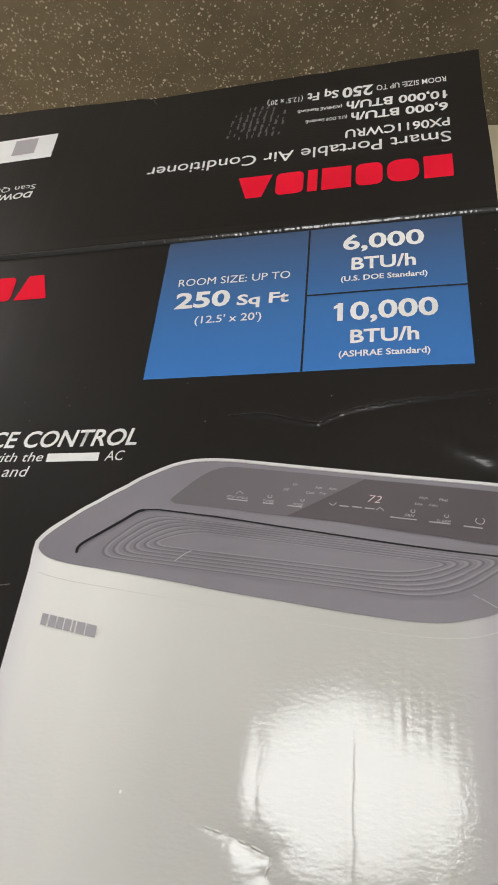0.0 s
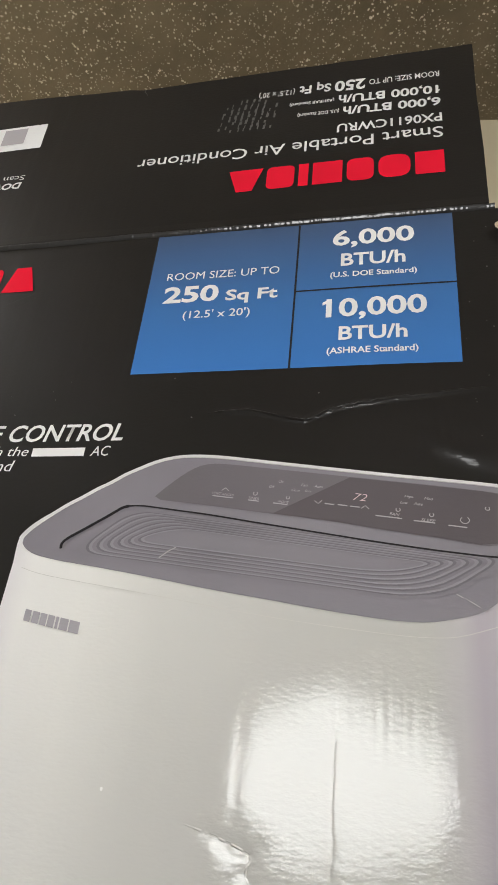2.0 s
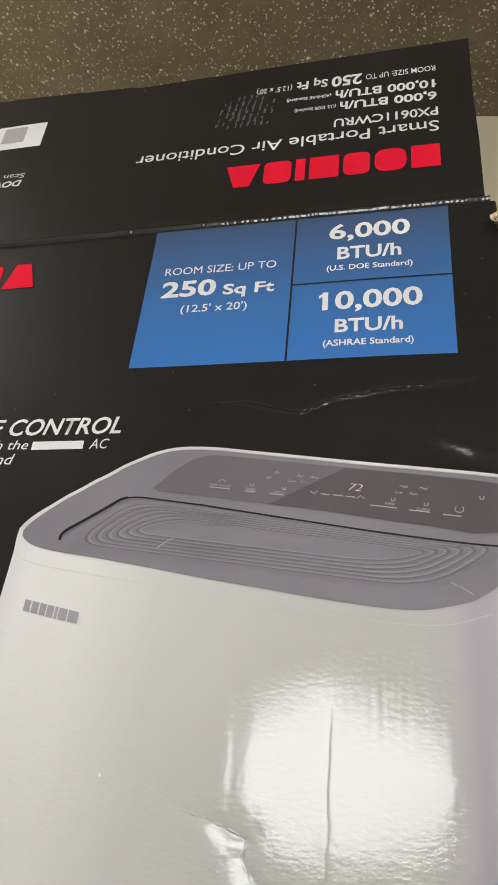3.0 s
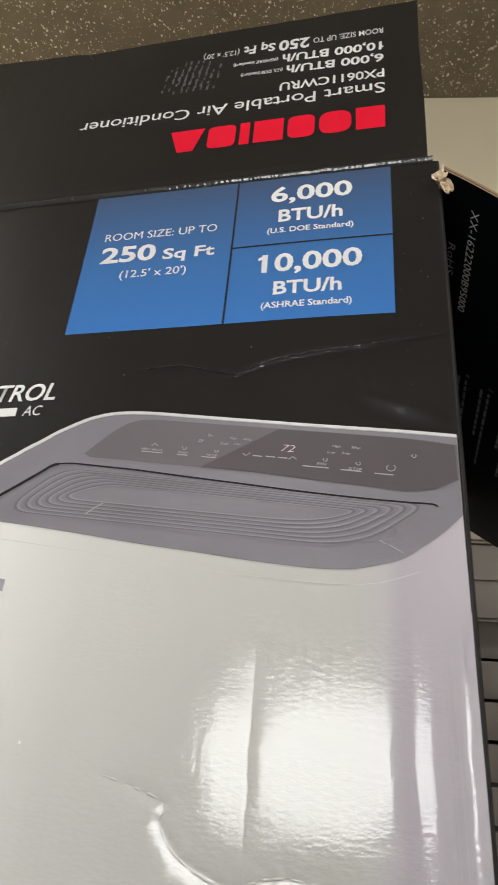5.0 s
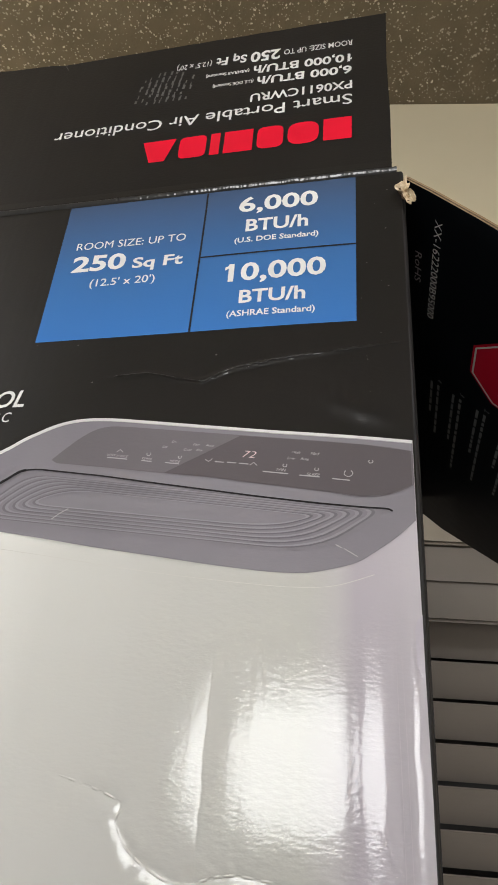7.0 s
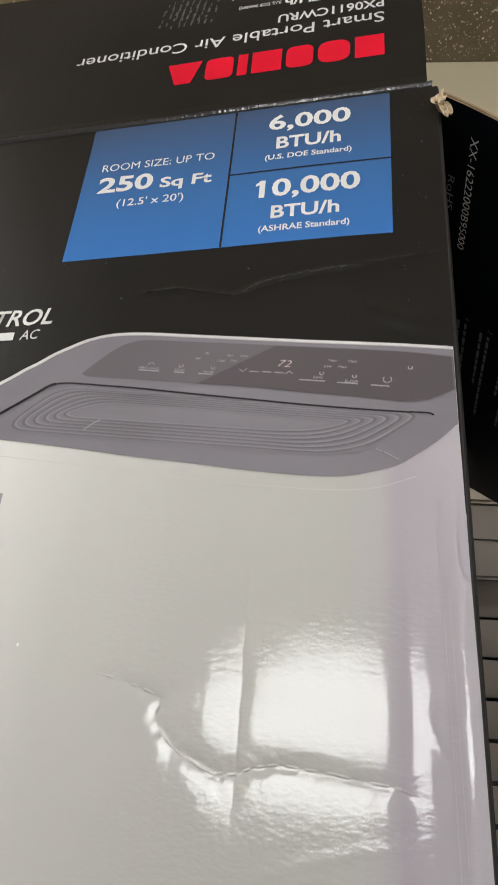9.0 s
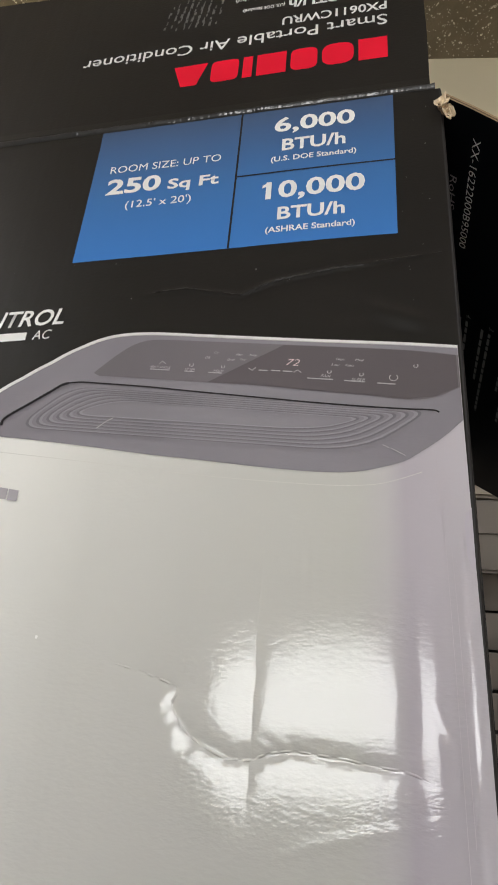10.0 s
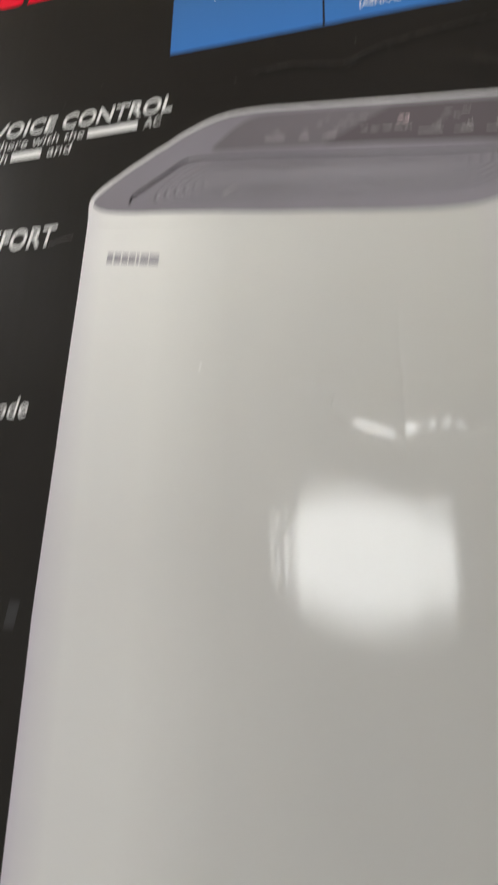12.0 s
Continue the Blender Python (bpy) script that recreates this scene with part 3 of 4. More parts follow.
# hanging side flap with its print
SIDE_L = 0.245
side_outline = [(0.0, 0.004), (0.02, 0.0035), (0.06, 0.004), (0.12, 0.007), (0.18, 0.009), (SIDE_L, 0.012), (SIDE_L, 0.44), (0.164, 0.4686), (0.066, 0.513), (0.01, 0.52), (0.0, 0.52)]
side_flap = part("side_flap", board_bm(side_outline, on_side, 0.0032, 0.02), [MATTE_BLACK, KRAFT, FLUTE], carton, "black side flap hanging open with a stop sign")
LIFT = 0.0006
words("serial_print", "XX-16222000B95000", INK_WHITE, side_flap, lambda a, b, l: on_side(b, a, l), (0.0225, 0.0255, 0.1235, 0.0318), -1.4, 0.0, 0.0, LIFT)
words("mark_print", "RoHS", INK_GREY, side_flap, lambda a, b, l: on_side(b, a, l), (0.0610, 0.0105, 0.0915, 0.0165), 0, 0.0, 0.0, LIFT)
SC, SR = (0.1110, 0.139), 0.0445  # the printed octagon
octagon = [(SC[0] + SR * math.cos(radians(22.5 + 45 * k)), SC[1] + SR * math.sin(radians(22.5 + 45 * k))) for k in range(8)]


def shrunk(points, c, k):
    return [(c[0] + (u - c[0]) * k, c[1] + (v - c[1]) * k) for u, v in points]


part("stop_sign_print", patch_bm(octagon, on_side, LIFT, 0.012), SIGN_RED, side_flap, "red octagon with a white line")
part("stop_sign_line", ring_bm(shrunk(octagon, SC, 0.95), shrunk(octagon, SC, 0.91), on_side, LIFT * 1.6), INK_WHITE, side_flap)
words("stop_print", "STOP", INK_WHITE, side_flap, lambda a, b, l: on_side(b, a, l), (0.108, 0.098, 0.172, 0.122), 0, 0.03, 0.0, LIFT * 1.6)
for s, d0, d1, number in ((0.1160, 0.200, 0.325, "1."), (0.0895, 0.202, 0.330, "2."), (0.0640, 0.204, 0.338, "3."), (0.0400, 0.206, 0.292, "4.")):
    words("number_print", number, INK_DIM, side_flap, lambda a, b, l: on_side(b, a, l), (d0 - 0.0095, s, d0 - 0.0045, s + 0.0050), 0, 0.0, 0.2, LIFT)
    for row, stop in ((0.0, d1), (-0.0075, d0 + 0.6 * (d1 - d0))):
        at = d0
        r2 = random.Random(int(s * 1e4) + int(row * 1e5))
        while at < stop:
            w = r2.uniform(0.005, 0.014)
            bar("small_print", INK_DIM, side_flap, lambda a, b, l: on_side(b, a, l), (at, s + row, min(at + w, stop), s + row + 0.0027), LIFT)
            at += w + 0.0022

# torn corner of the board: crumpled scraps of paper peeled off the fold
def scrap_bm(centre, wide, high, seed, lean):
    """A small crumpled scrap with a ragged outline and some thickness."""
    bm = bmesh.new()
    n, m = 16, 7
    sides = []
    for back in (0.0, 0.0006):
        hub = bm.verts.new(centre + Vector((0, 0.0012 + back, 0)))
        rings = []
        for r in range(1, m + 1):
            ring = []
            for k in range(n):
                a = 2 * math.pi * k / n
                q = Vector((math.cos(a), math.sin(a), seed))
                edge = 1 + 0.45 * noise.noise(q * 1.7)
                x, z = math.cos(a) * wide * edge * r / m, math.sin(a) * high * edge * r / m
                crumple = 0.0026 * noise.noise(Vector((x * 330, z * 260, seed))) + 0.0013 * noise.noise(Vector((x * 900, z * 800, seed)))
                y = -0.0030 * (r / m) ** 2 * (0.6 + 0.6 * math.sin(a + seed)) + crumple
                ring.append(bm.verts.new(centre + Vector((x + lean * z, y + back, z))))
            rings.append(ring)
        for k in range(n):
            bm.faces.new((hub, rings[0][k], rings[0][(k + 1) % n]))
            for a, b in zip(rings, rings[1:]):
                bm.faces.new((a[k], b[k], b[(k + 1) % n], a[(k + 1) % n]))
        sides.append(rings[-1])
    for k in range(n):
        bm.faces.new((sides[0][k], sides[1][k], sides[1][(k + 1) % n], sides[0][(k + 1) % n]))
    bmesh.ops.recalc_face_normals(bm, faces=bm.faces)
    return bm


torn = part("torn_corner", scrap_bm(Vector((RX + 0.0012, -0.0045, TZ - 0.0205)), 0.0050, 0.0042, 2.0, -0.4), TORN, carton, "pale torn cardboard at the corner")
part("shred", scrap_bm(Vector((RX + 0.0052, -0.0030, TZ - 0.0275)), 0.0036, 0.0070, 5.3, -0.25), TORN, carton)
part("shred", scrap_bm(Vector((RX + 0.0035, -0.0005, TZ - 0.0120)), 0.0016, 0.0050, 8.1, 0.1), TORN, carton)
# Brown scrap laid behind the pale ones as the shadow in their gap.
part("gap_shadow", scrap_bm(Vector((RX + 0.0032, -0.0012, TZ - 0.0240)), 0.0045, 0.0062, 11.0, -0.2), FLUTE, carton, "dark scrap standing in for the shadow between the torn pieces")

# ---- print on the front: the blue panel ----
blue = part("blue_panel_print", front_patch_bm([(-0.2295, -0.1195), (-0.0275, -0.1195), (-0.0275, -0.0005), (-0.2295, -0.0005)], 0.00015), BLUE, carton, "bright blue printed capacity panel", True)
bar("divider_print", LINE, blue, on_front, (-0.1281, -0.1195, -0.1268, -0.001), 0.0003)
bar("divider_print", LINE, blue, on_front, (-0.1268, -0.0601, -0.0275, -0.0589), 0.0003)
words("panel_print", "ROOM SIZE: UP TO", INK_WHITE, blue, on_front, (-0.2172, -0.0428, -0.1390, -0.0363), 0, 0.001, 0, 0.0004)
words("panel_print", "250", INK_WHITE, blue, on_front, (-0.2172, -0.0630, -0.1788, -0.0486), 0, 0.030, 0, 0.0004)
words("panel_print", "Sq Ft", INK_WHITE, blue, on_front, (-0.1737, -0.0661, -0.1388, -0.0541), 0, 0.026, 0, 0.0004)
words("panel_print", "(12.5' x 20')", INK_WHITE, blue, on_front, (-0.2012, -0.0785, -0.1559, -0.0700), 0, 0.008, 0, 0.0004)
words("panel_print", "6,000", INK_WHITE, blue, on_front, (-0.1045, -0.0250, -0.0518, -0.0086), 0, 0.024, 0, 0.0004)
words("panel_print", "BTU/h", INK_WHITE, blue, on_front, (-0.0986, -0.0408, -0.0577, -0.0297), 0, 0.024, 0, 0.0004)
words("panel_print", "(U.S. DOE Standard)", INK_WHITE, blue, on_front, (-0.1052, -0.0514, -0.0509, -0.0455), 0, 0.018, 0, 0.0004)
part("panel_print", patch_bm([(-0.1092, -0.0728), (-0.1092, -0.0705), (-0.1050, -0.0680), (-0.1048, -0.0708)], on_front, 0.0004, 0), INK_WHITE, blue)
words("panel_print", "10,000", INK_WHITE, blue, on_front, (-0.1068, -0.0852, -0.0456, -0.0678), 0, 0.024, 0, 0.0004)
words("panel_print", "BTU/h", INK_WHITE, blue, on_front, (-0.0984, -0.1006, -0.0576, -0.0900), 0, 0.024, 0, 0.0004)
words("panel_print", "(ASHRAE Standard)", INK_WHITE, blue, on_front, (-0.1052, -0.1120, -0.0516, -0.1058), 0, 0.018, 0, 0.0004)


def mark(name, mat, parent, place, u0, v0, u1, v1, lift=0.00028, turned=False):
    """A word mark as seven plain blocks, some of them rounded or tapered."""
    cuts = [0, 0.145, 0.305, 0.445, 0.600, 0.665, 0.815, 1.0]
    soft = (0.0, 0.009, 0.006, 0.0, 0.0, 0.005, 0.0)
    for k, (a, b) in enumerate(zip(cuts, cuts[1:])):
        a, b = a + 0.010, b - 0.010
        slim = 0.045 if k == 6 else 0.0
        q = [(a, 0.0), (b, 0.0), (b - slim, 1.0), (a + slim, 1.0)]
        if turned:
            q = [(1 - x, 1 - y) for x, y in q]
        q = [(u0 + (u1 - u0) * x, v0 + (v1 - v0) * y) for x, y in q]
        if soft[k]:
            q = rounded(q, soft[k], 5)
        part(name, front_patch_bm(q, lift) if place is on_front else patch_bm(q, place, lift, 0.006), mat, parent)


mark("red_mark_print", INK_RED, carton, on_front, -0.4760, -0.0430, -0.3170, -0.0197)

# ---- feature list ----
words("feature_print", "VOICE CONTROL", INK_WHITE, carton, on_front, (-0.3525, -0.1678, -0.2252, -0.1556), 0, 0.016, 0.22)
words("feature_print", "anywhere with the", INK_WHITE, carton, on_front, (-0.3700, -0.1796, -0.2856, -0.1710), 0, 0.0, 0.2)
bar("feature_print", INK_WHITE, carton, on_front, (-0.2830, -0.1779, -0.2482, -0.1722))
words("feature_print", "AC", INK_WHITE, carton, on_front, (-0.2440, -0.1780, -0.2316, -0.1712), 0, 0.0, 0.2)
bar("feature_print", INK_WHITE, carton, on_front, (-0.3370, -0.1879, -0.3150, -0.1818))
words("feature_print", "with", INK_WHITE, carton, on_front, (-0.3590, -0.1880, -0.3400, -0.1806), 0, 0.0, 0.2)
words("feature_print", "and", INK_WHITE, carton, on_front, (-0.3107, -0.1880, -0.2928, -0.1806), 0, 0.0, 0.2)
words("feature_print", "COMFORT", INK_WHITE, carton, on_front, (-0.3700, -0.2590, -0.2955, -0.2445), 0, 0.016, 0.22)
words("feature_print", "mode", INK_WHITE, carton, on_front, (-0.3300, -0.3722, -0.2985, -0.3612), 0, 0.004, 0.2)
for k in range(5):
    bar("feature_print", INK_FAINT, carton, on_front, (-0.3400 + 0.011 * k, -0.4860, -0.3340 + 0.011 * k, -0.4735), 0.00028, -8)

# ---- print on the front: the pictured unit ----
unit_outline = [(-0.2822, -0.7000), (-0.2822, -0.5836), (-0.2815, -0.4784), (-0.2782, -0.3946), (-0.2760, -0.3004), (-0.2752, -0.2440), (-0.2758, -0.2349), (-0.2751, -0.2298), (-0.2714, -0.2246), (-0.2655, -0.2193), (-0.2578, -0.2140), (-0.2501, -0.2086), (-0.2422, -0.2040), (-0.2343, -0.1990), (-0.2263, -0.1947), (-0.2184, -0.1897), (-0.2103, -0.1857), (-0.2021, -0.1820), (-0.1955, -0.1799), (-0.1887, -0.1785), (-0.1819, -0.1779), (-0.1734, -0.1779), (-0.1615, -0.1787), (-0.1482, -0.1803), (-0.1350, -0.1820), (-0.1033, -0.1861), (-0.0731, -0.1899), (-0.0443, -0.1931), (-0.0227, -0.1955), (0.0002, -0.1985), (0.0002, -0.2423), (0.0006, -0.3000), (0.0012, -0.3600), (0.0012, -0.7000), (-0.0120, -0.8200), (-0.2620, -0.8200)]
rim_line = smoothed(unit_outline[7:30])
unit_outline = unit_outline[:5] + smoothed(unit_outline[5:30]) + unit_outline[30:]
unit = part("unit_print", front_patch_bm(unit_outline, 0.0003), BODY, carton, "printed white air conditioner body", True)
part("unit_rim_print", front_patch_bm([(min(u, 0.0), v - 0.0009) for u, v in stroke(rim_line, 0.0016)], 0.00055), RIM, unit)
grey_outline = [(-0.2727, -0.2308), (-0.2695, -0.2264), (-0.2639, -0.2214), (-0.2566, -0.2157), (-0.249, -0.2104), (-0.2411, -0.2058), (-0.2332, -0.2008), (-0.2252, -0.1965), (-0.2174, -0.1915), (-0.2094, -0.1876), (-0.2013, -0.184), (-0.195, -0.1819), (-0.1884, -0.1806), (-0.1818, -0.18), (-0.1735, -0.18), (-0.1617, -0.1808), (-0.1485, -0.1824), (-0.1353, -0.1841), (-0.1036, -0.1882), (-0.0733, -0.192), (-0.0445, -0.1952), (-0.0229, -0.1976), (0.0, -0.2005), (0.0, -0.242), (-0.0095, -0.2508), (-0.0198, -0.2582), (-0.0284, -0.2634), (-0.0407, -0.2667), (-0.051, -0.2684), (-0.0613, -0.2685), (-0.0744, -0.2677), (-0.1014, -0.2646), (-0.1298, -0.2606), (-0.1597, -0.2565), (-0.1913, -0.2515), (-0.2247, -0.2466), (-0.2455, -0.2438), (-0.2556, -0.242), (-0.2623, -0.2404), (-0.267, -0.2385), (-0.2705, -0.2362), (-0.2725, -0.2339)]
grey_outline = smoothed(grey_outline[:23]) + smoothed(grey_outline[23:])
part("unit_top_print", front_patch_bm(grey_outline, 0.0005), GREY, unit, "printed grey top of the unit")
panel_outline = smoothed([(-0.1979, -0.2046), (-0.1950, -0.2015), (-0.1897, -0.1965), (-0.1836, -0.1912), (-0.1774, -0.1870), (-0.1710, -0.1846), (-0.1610, -0.1840), (-0.1347, -0.1870), (-0.0895, -0.1925), (-0.0231, -0.2004), (0.0000, -0.2048)], 3) + smoothed([(0.0000, -0.2235), (-0.0120, -0.2286), (-0.0256, -0.2297), (-0.0461, -0.2263), (-0.0736, -0.2223), (-0.1025, -0.2177), (-0.1360, -0.2136), (-0.1648, -0.2099), (-0.1942, -0.2067)], 3)
part("control_panel_print", front_patch_bm(panel_outline, 0.00065), PANEL, unit)
dark_outline = [(-0.0895, -0.1929), (-0.0231, -0.2007), (-0.0010, -0.2048), (-0.0010, -0.2236), (-0.0120, -0.2283), (-0.0256, -0.2294), (-0.0461, -0.2260), (-0.0736, -0.2220), (-0.1025, -0.2174), (-0.1300, -0.2141)]
part("display_print", front_patch_bm(dark_outline, 0.0008), PANEL_DARK, unit)
A, B, C, D = (-0.2440, -0.2392), (-0.2130, -0.2118), (-0.0115, -0.2362), (-0.0440, -0.2600)
vent = rounded([A, B, C, D], [0.012, 0.010, 0.004, 0.030])
centre = (-0.1270, -0.2375)
part("vent_print", front_patch_bm(vent, 0.00065), GREY_LIGHT, unit)
lip = [(-0.2479, -0.2366), (-0.2479, -0.2336), (-0.2451, -0.2305), (-0.2375, -0.2257), (-0.2299, -0.2209), (-0.2222, -0.216), (-0.2161, -0.2119), (-0.2119, -0.2107), (-0.2044, -0.2105), (-0.1976, -0.2112), (-0.1807, -0.2133), (-0.1642, -0.2154), (-0.1325, -0.2204), (-0.1023, -0.225), (-0.0737, -0.2293), (-0.0465, -0.2329), (-0.026, -0.2351), (-0.0180, -0.2357), (-0.0130, -0.2362), (-0.0108, -0.2374)]
part("vent_lip_print", front_patch_bm(stroke(smoothed(lip, 3), 0.0009), 0.00085), LINE, unit)
part("vent_lip_print", front_patch_bm(stroke(smoothed(lip[:8], 3), 0.0017), 0.0009), LINE, unit)


def vent_ring(k):
    """A rounded step of the pictured air outlet; k runs from its edge inwards."""
    q = [(A[0] + 0.135 * k, A[1] + 0.030 * k), (B[0] + 0.115 * k, B[1] - 0.042 * k), (C[0] - 0.135 * k, C[1] - 0.0127 * k), (D[0] - 0.10 * k, D[1] + 0.055 * k)]
    return rounded(q, [0.016, 0.013, 0.008, 0.026])


for i in range(6):
    k = 0.030 + 0.044 * i
    part("vent_step_print", ring_bm(vent_ring(k), vent_ring(k + 0.012), on_front, 0.00082), GREY_DARK, unit)
    part("vent_step_print", ring_bm(vent_ring(k + 0.012), vent_ring(k + 0.026), on_front, 0.0008), GREY_PALE, unit)
seam = [(-0.2690, -0.2480), (-0.2500, -0.2525), (-0.1912, -0.2605), (-0.1298, -0.2690), (-0.0798, -0.2740), (-0.0557, -0.2755), (-0.0380, -0.2745), (-0.0200, -0.2690)]
part("unit_seam_print", front_patch_bm(stroke(smoothed(seam), 0.0003), 0.0006), SEAM, unit)
part("unit_edge_print", front_patch_bm(stroke([(-0.0135, -0.2620), (-0.0115, -0.30), (-0.0105, -0.36), (-0.0095, -0.45), (-0.009, -0.60)], 0.00025), 0.0006), INK_EDGE, unit)
part("unit_edge_print", front_patch_bm(stroke([(-0.0090, -0.3050), (-0.0080, -0.34), (-0.0070, -0.42)], 0.00025), 0.0006), INK_EDGE, unit)
grip = [(u + 0.0012, v) for u, v in ((-0.0005, -0.2870), (-0.0030, -0.2890), (-0.0042, -0.2940), (-0.0040, -0.3080), (-0.0030, -0.3140), (-0.0005, -0.3165))]
part("unit_grip_print", patch_bm(grip, on_front, 0.0006, 0), INK_GRIP, unit)
part("unit_grip_print", patch_bm(stroke(grip, 0.0004), on_front, 0.0008, 0), INK_EDGE, unit)
for k, (a, b) in enumerate(((0.0, 0.115), (0.145, 0.27), (0.295, 0.41), (0.43, 0.55), (0.575, 0.625), (0.65, 0.80), (0.82, 1.0))):
    u0, v0 = -0.2596, -0.2770
    tilt = -0.175
    w = 0.0330
    q = [(u0 + w * a, v0 + tilt * w * a), (u0 + w * b, v0 + tilt * w * b), (u0 + w * b, v0 + tilt * w * b + 0.0062), (u0 + w * a, v0 + tilt * w * a + 0.0062)]
    part("grey_mark_print", patch_bm(q, on_front, 0.0006, 0), INK_GREY, unit)

# display and key marks, set along the slope of the panel
for text, u, v, w, h, ink in (
    ("72", -0.0838, -0.2046, 0.0070, 0.0040, INK_DIGIT),
    ("VENT ANGLE", -0.1585, -0.2030, 0.0125, 0.0014, INK_PALE), ("TIMER", -0.1410, -0.2055, 0.0060, 0.0014, INK_PALE), ("MODE", -0.1245, -0.2075, 0.0060, 0.0014, INK_PALE),
    ("On", -0.1266, -0.1954, 0.0026, 0.0015, INK_PALE), ("Off", -0.1314, -0.1985, 0.0030, 0.0015, INK_PALE),
    ("Fan", -0.1137, -0.1976, 0.0036, 0.0015, INK_PALE), ("Auto", -0.1060, -0.1984, 0.0046, 0.0015, INK_PALE),
    ("Cool", -0.1182, -0.2006, 0.0046, 0.0015, INK_PALE), ("Dry", -0.1114, -0.2013, 0.0036, 0.0016, INK_PALE),
    ("High", -0.0590, -0.2043, 0.0044, 0.0016, INK_PALE), ("Med", -0.0491, -0.2053, 0.0044, 0.0015, INK_PALE),
    ("Low", -0.0614, -0.2075, 0.0040, 0.0015, INK_PALE), ("Auto", -0.0543, -0.2082, 0.0046, 0.0015, INK_PALE),
    ("FAN", -0.0663, -0.2140, 0.0050, 0.0016, INK_PALE), ("SLEEP", -0.0497, -0.2172, 0.0070, 0.0016, INK_PALE),
):
    words("key_print", text, ink, unit, on_front, (u - w / 2, v - h / 2, u + w / 2, v + h / 2), -7, -0.012 if ink is INK_DIGIT else 0.0, 0.25, 0.00105)
for u, v, w in ((-0.1585, -0.2046, 0.012), (-0.1410, -0.2068, 0.006), (-0.1262, -0.2086, 0.008), (-0.0693, -0.2156, 0.0135), (-0.0516, -0.2180, 0.0105), (-0.0356, -0.2202, 0.0090), (-0.0998, -0.2086, 0.005), (-0.0930, -0.2092, 0.005), (-0.0865, -0.2100, 0.005)):
    bar("key_print", INK_PALE, unit, on_front, (u - w / 2, v - 0.0003, u + w / 2, v + 0.0003), 0.00105, -7)
for u, v, r in ((-0.0320, -0.2168, 0.0018), (-0.1403, -0.2026, 0.0010), (-0.1222, -0.2050, 0.0008), (-0.0480, -0.2142, 0.0009), (-0.0208, -0.2104, 0.0009), (-0.0645, -0.2116, 0.0009)):
    circle = [(u + r * 1.2 * math.cos(math.pi * (0.7 + 1.6 * k / 10)), v + r * math.sin(math.pi * (0.7 + 1.6 * k / 10))) for k in range(11)]
    part("key_print", patch_bm(stroke(circle, 0.0004), on_front, 0.00105, 0), INK_PALE, unit)
for u, v, s in ((-0.1058, -0.2075, -1), (-0.0812, -0.2102, 1), (-0.1575, -0.2000, 1)):
    part("key_print", patch_bm(stroke([(u - 0.002, v - 0.0008 * s), (u, v + 0.0008 * s), (u + 0.002, v - 0.0010 * s)], 0.0004), on_front, 0.00105, 0), INK_PALE, unit)

# ---- print on the raised flap, upside down ----
mark("red_mark_print", INK_RED, top_flap, on_flap, -0.1860, 0.0390, -0.0283, 0.0618, turned=True)
words("flap_print", "Smart Portable Air Conditioner", INK_WHITE, top_flap, on_flap, (-0.2618, 0.0754, -0.0296, 0.0870), 180, 0.004)
words("flap_print", "PX0611CWRU", INK_WHITE, top_flap, on_flap, (-0.1052, 0.0927, -0.0296, 0.1023), 180, 0.018)
words("flap_print", "6,000 BTU/h", INK_WHITE, top_flap, on_flap, (-0.1012, 0.1116, -0.0298, 0.1228), 178.3, 0.026)
words("flap_print", "(U.S. DOE Standard)", INK_WHITE, top_flap, on_flap, (-0.1364, 0.1162, -0.1042, 0.1212), 180, 0.016)
part("flap_print", patch_bm([(-0.0296, 0.1296), (-0.0296, 0.1281), (-0.0322, 0.1264), (-0.0326, 0.1284)], on_flap, 0.00028, 0), INK_WHITE, top_flap)
words("flap_print", "10,000 BTU/h", INK_WHITE, top_flap, on_flap, (-0.1050, 0.1260, -0.0308, 0.1374), 178.3, 0.026)
words("flap_print", "(ASHRAE Standard)", INK_WHITE, top_flap, on_flap, (-0.1434, 0.1302, -0.1084, 0.1350), 180, 0.016)
words("flap_print", "ROOM SIZE: UP TO", INK_WHITE, top_flap, on_flap, (-0.0819, 0.1454, -0.0295, 0.1520), 180, 0.006)
words("flap_print", "250", INK_WHITE, top_flap, on_flap, (-0.1085, 0.1415, -0.0849, 0.1548), 178.5, 0.03)
words("flap_print", "Sq Ft", INK_WHITE, top_flap, on_flap, (-0.1364, 0.1438, -0.1115, 0.1570), 178.5, 0.026)
words("flap_print", "(12.5' x 20')", INK_WHITE, top_flap, on_flap, (-0.1692, 0.1450, -0.1401, 0.1535), 180, 0.004)
part("white_label_print", patch_bm([(-0.4700, 0.1180), (-0.3560, 0.1180), (-0.3560, 0.1485), (-0.4700, 0.1485)], on_flap, 0.00015, 0.006), INK_WHITE, top_flap, "plain white label")
for u in (-0.440, -0.385):
    bar("label_print", INK_PALE, top_flap, on_flap, (u - 0.011, 0.1260, u + 0.011, 0.1455), 0.0003)
words("flap_print", "DOWNLOAD", INK_WHITE, top_flap, on_flap, (-0.4300, 0.0692, -0.3612, 0.0766), 180, 0.03, 0.15)
words("flap_print", "Scan QR code", INK_WHITE, top_flap, on_flap, (-0.4250, 0.0790, -0.3605, 0.0858), 180, 0.0)
rub = random.Random(12)
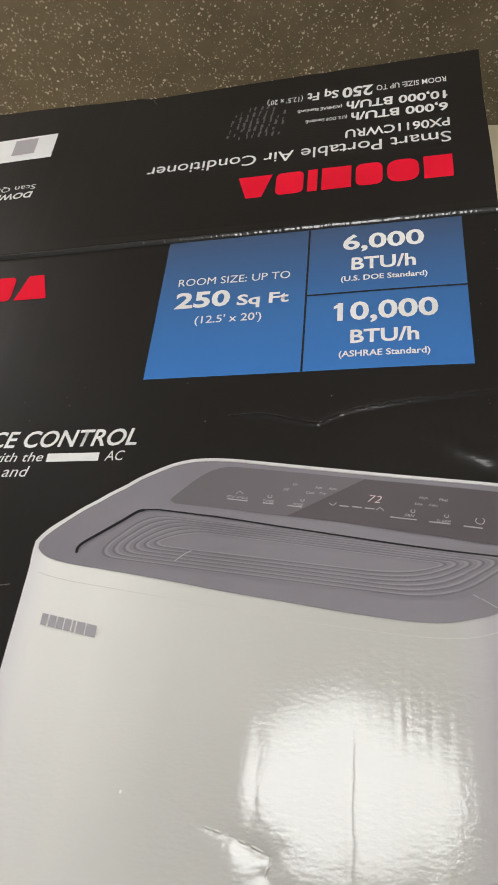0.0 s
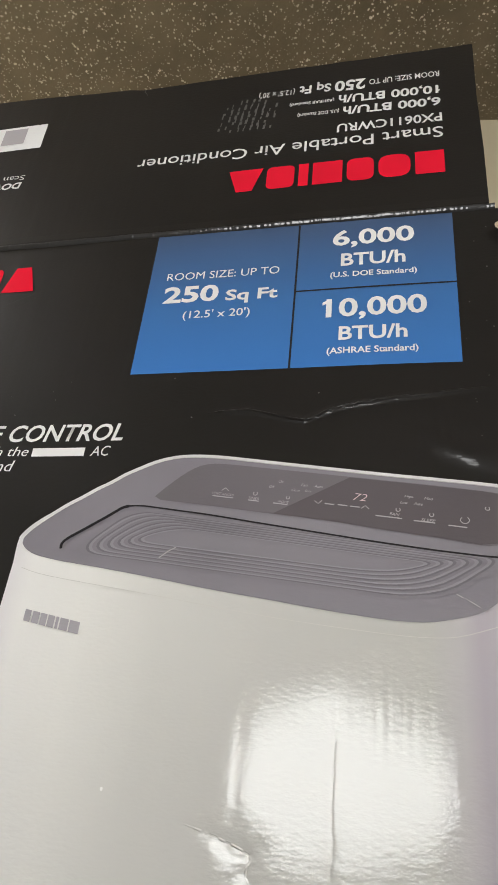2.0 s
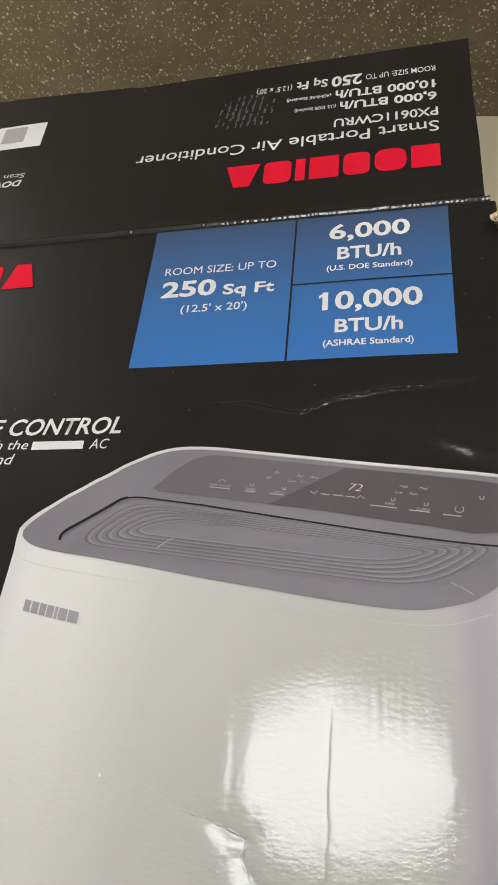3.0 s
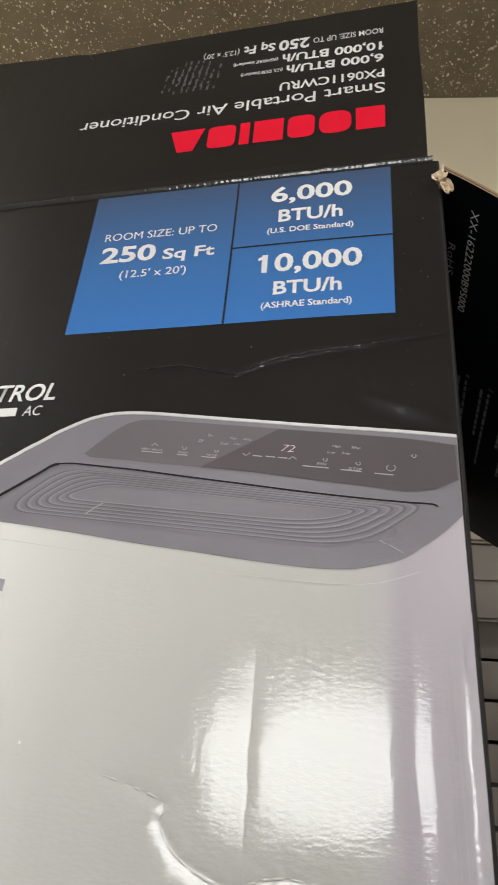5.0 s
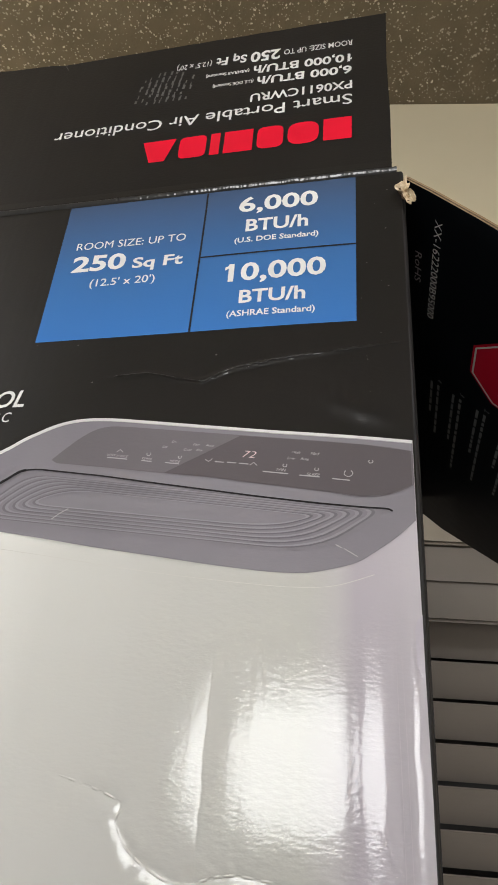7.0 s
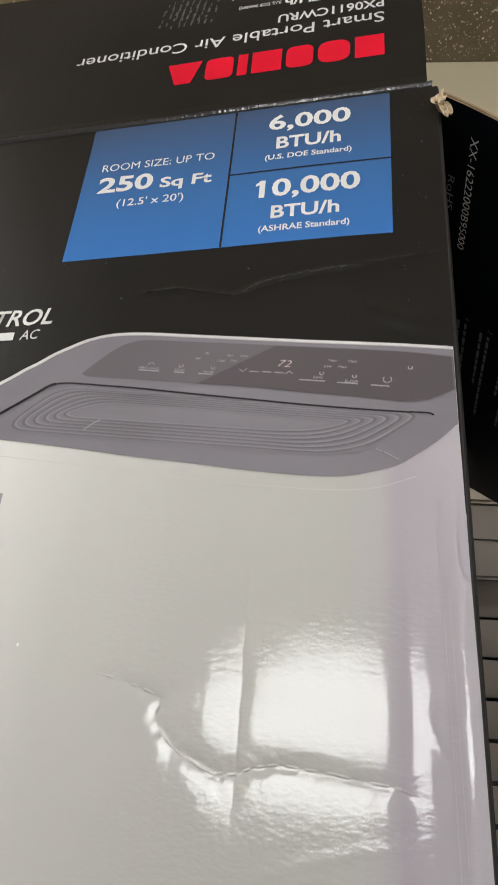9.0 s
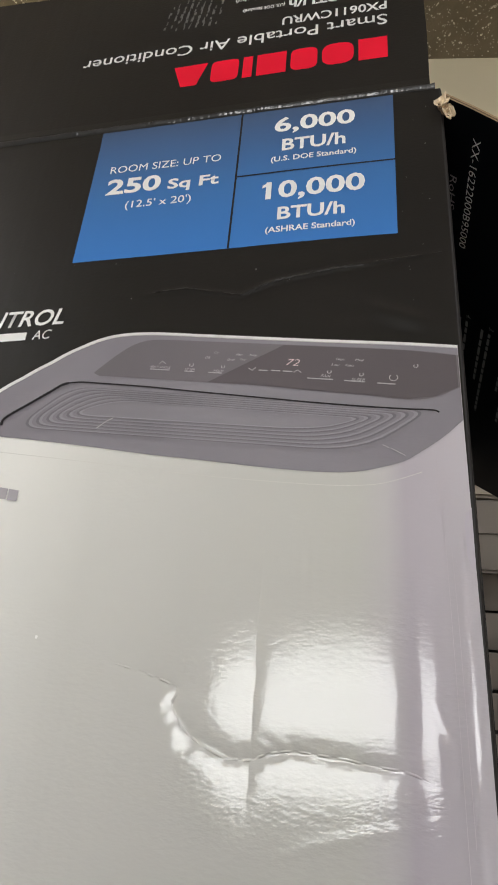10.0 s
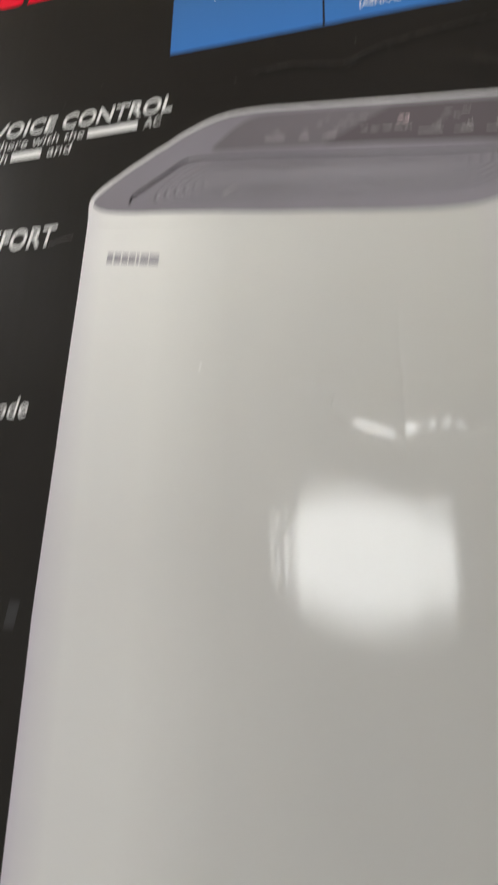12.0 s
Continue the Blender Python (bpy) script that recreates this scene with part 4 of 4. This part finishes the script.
for col in range(9):
    for row in range(9):
        u, v = -0.199 + 0.0052 * col + 0.0006 * row + rub.uniform(-0.0007, 0.0007), 0.107 + 0.0042 * row + rub.uniform(-0.001, 0.001)
        worn = 1 - ((col - 4) / 5.2) ** 2 - ((row - 4) / 5.2) ** 2
        if rub.random() < worn + 0.35:
            length = rub.uniform(0.0025, 0.0058)
            part("scuff", patch_bm(stroke([(u, v), (u + length * 0.12, v + length)], rub.uniform(0.0006, 0.0022)), on_flap, 0.0004, 0), INK_SCUFF, top_flap)


def crease_bm(line, wide, high, lift, seed):
    """The sharp broken edge that runs along a crease: a fine ragged ridge."""
    bm = bmesh.new()
    path = smoothed(line, 45)
    rows = []
    last = len(path) - 1
    for i, p in enumerate(path):
        a, b = Vector(path[max(0, i - 2)]), Vector(path[min(last, i + 2)])
        d = (b - a).normalized()
        side = Vector((-d.y, d.x))
        ends = min(1.0, 12 * i / last, 12 * (1 - i / last))
        wave = noise.noise(Vector((p[0] * 260, p[1] * 260, seed)))
        tall = high * ends * max(-0.3, 0.35 + 1.9 * wave)
        slip = 0.0004 * noise.noise(Vector((p[0] * 140, p[1] * 140, seed + 4)))
        row = []
        for off, k in ((-1, -0.25), (-0.55, 0.45), (-0.15, 0.95), (0.2, 0.9), (0.6, 0.4), (1, -0.25)):
            q = Vector(p) + side * (off * wide * (0.4 + 0.6 * ends) + slip)
            row.append(bm.verts.new(on_front(min(q.x, 0.0014), q.y, lift + k * tall)))
        rows.append(row)
    for a, b in zip(rows, rows[1:]):
        for k in range(len(a) - 1):
            bm.faces.new((a[k], b[k], b[k + 1], a[k + 1]))
    return bm


part("crease_edge", crease_bm(DENT, 0.0006, 0.00024, 0.00036, 1.0), BODY, unit, "sharp broken crease in the white print", True)
part("crease_edge", crease_bm(CREASE, 0.0008, 0.00045, 0.00010, 3.0), BLACK, carton, "sharp broken crease in the black print", True)

# scratches on the front; the last stroke paints the pale glint of a nick
for points, width, mat in (([(-0.1895, -0.2405), (-0.1850, -0.2368), (-0.1810, -0.2345)], 0.0006, INK_PALE), ([(-0.0340, -0.2565), (-0.0275, -0.2605)], 0.0004, INK_PALE), ([(-0.0380, -0.2545), (-0.0350, -0.2562)], 0.0004, INK_PALE), ([(-0.3382, -0.0561), (-0.3159, -0.0466)], 0.0004, INK_FAINT), ([(-0.300, -0.259), (-0.292, -0.2565), (-0.284, -0.2555)], 0.0006, INK_SCUFF)):
    part("scratch", front_patch_bm(stroke(points, width), 0.0009), mat, carton)

part("scratch", patch_bm(stroke([(-0.2722, 0.1790), (-0.2715, 0.1750), (-0.2685, 0.1700)], 0.0005), on_flap, 0.0004, 0), INK_SCUFF, top_flap)
dust = random.Random(21)
for k in range(22):
    u, v, r = dust.uniform(-0.33, -0.006), dust.uniform(-0.172, -0.122), dust.uniform(0.0002, 0.0005)
    if k % 2:
        u, v = dust.uniform(-0.0255, -0.004), dust.uniform(-0.175, -0.01)
    grain = [(u + r * dust.uniform(0.6, 1.6) * math.cos(a), v + r * dust.uniform(0.6, 1.4) * math.sin(a)) for a in (0, 1.3, 2.5, 3.8, 5.0)]
    part("dust_speck", patch_bm(grain, on_front, 0.0006, 0), INK_SCUFF, carton)
# White dot painted for the glint on the board's small pimple.
dot = [(-0.1984 + 0.0007 * math.cos(k), -0.3512 + 0.0009 * math.sin(k)) for k in (0, 0.9, 1.8, 2.7, 3.6, 4.5, 5.4)]
part("glint_dot", patch_bm(dot, on_front, 0.0006, 0), INK_WHITE, carton)
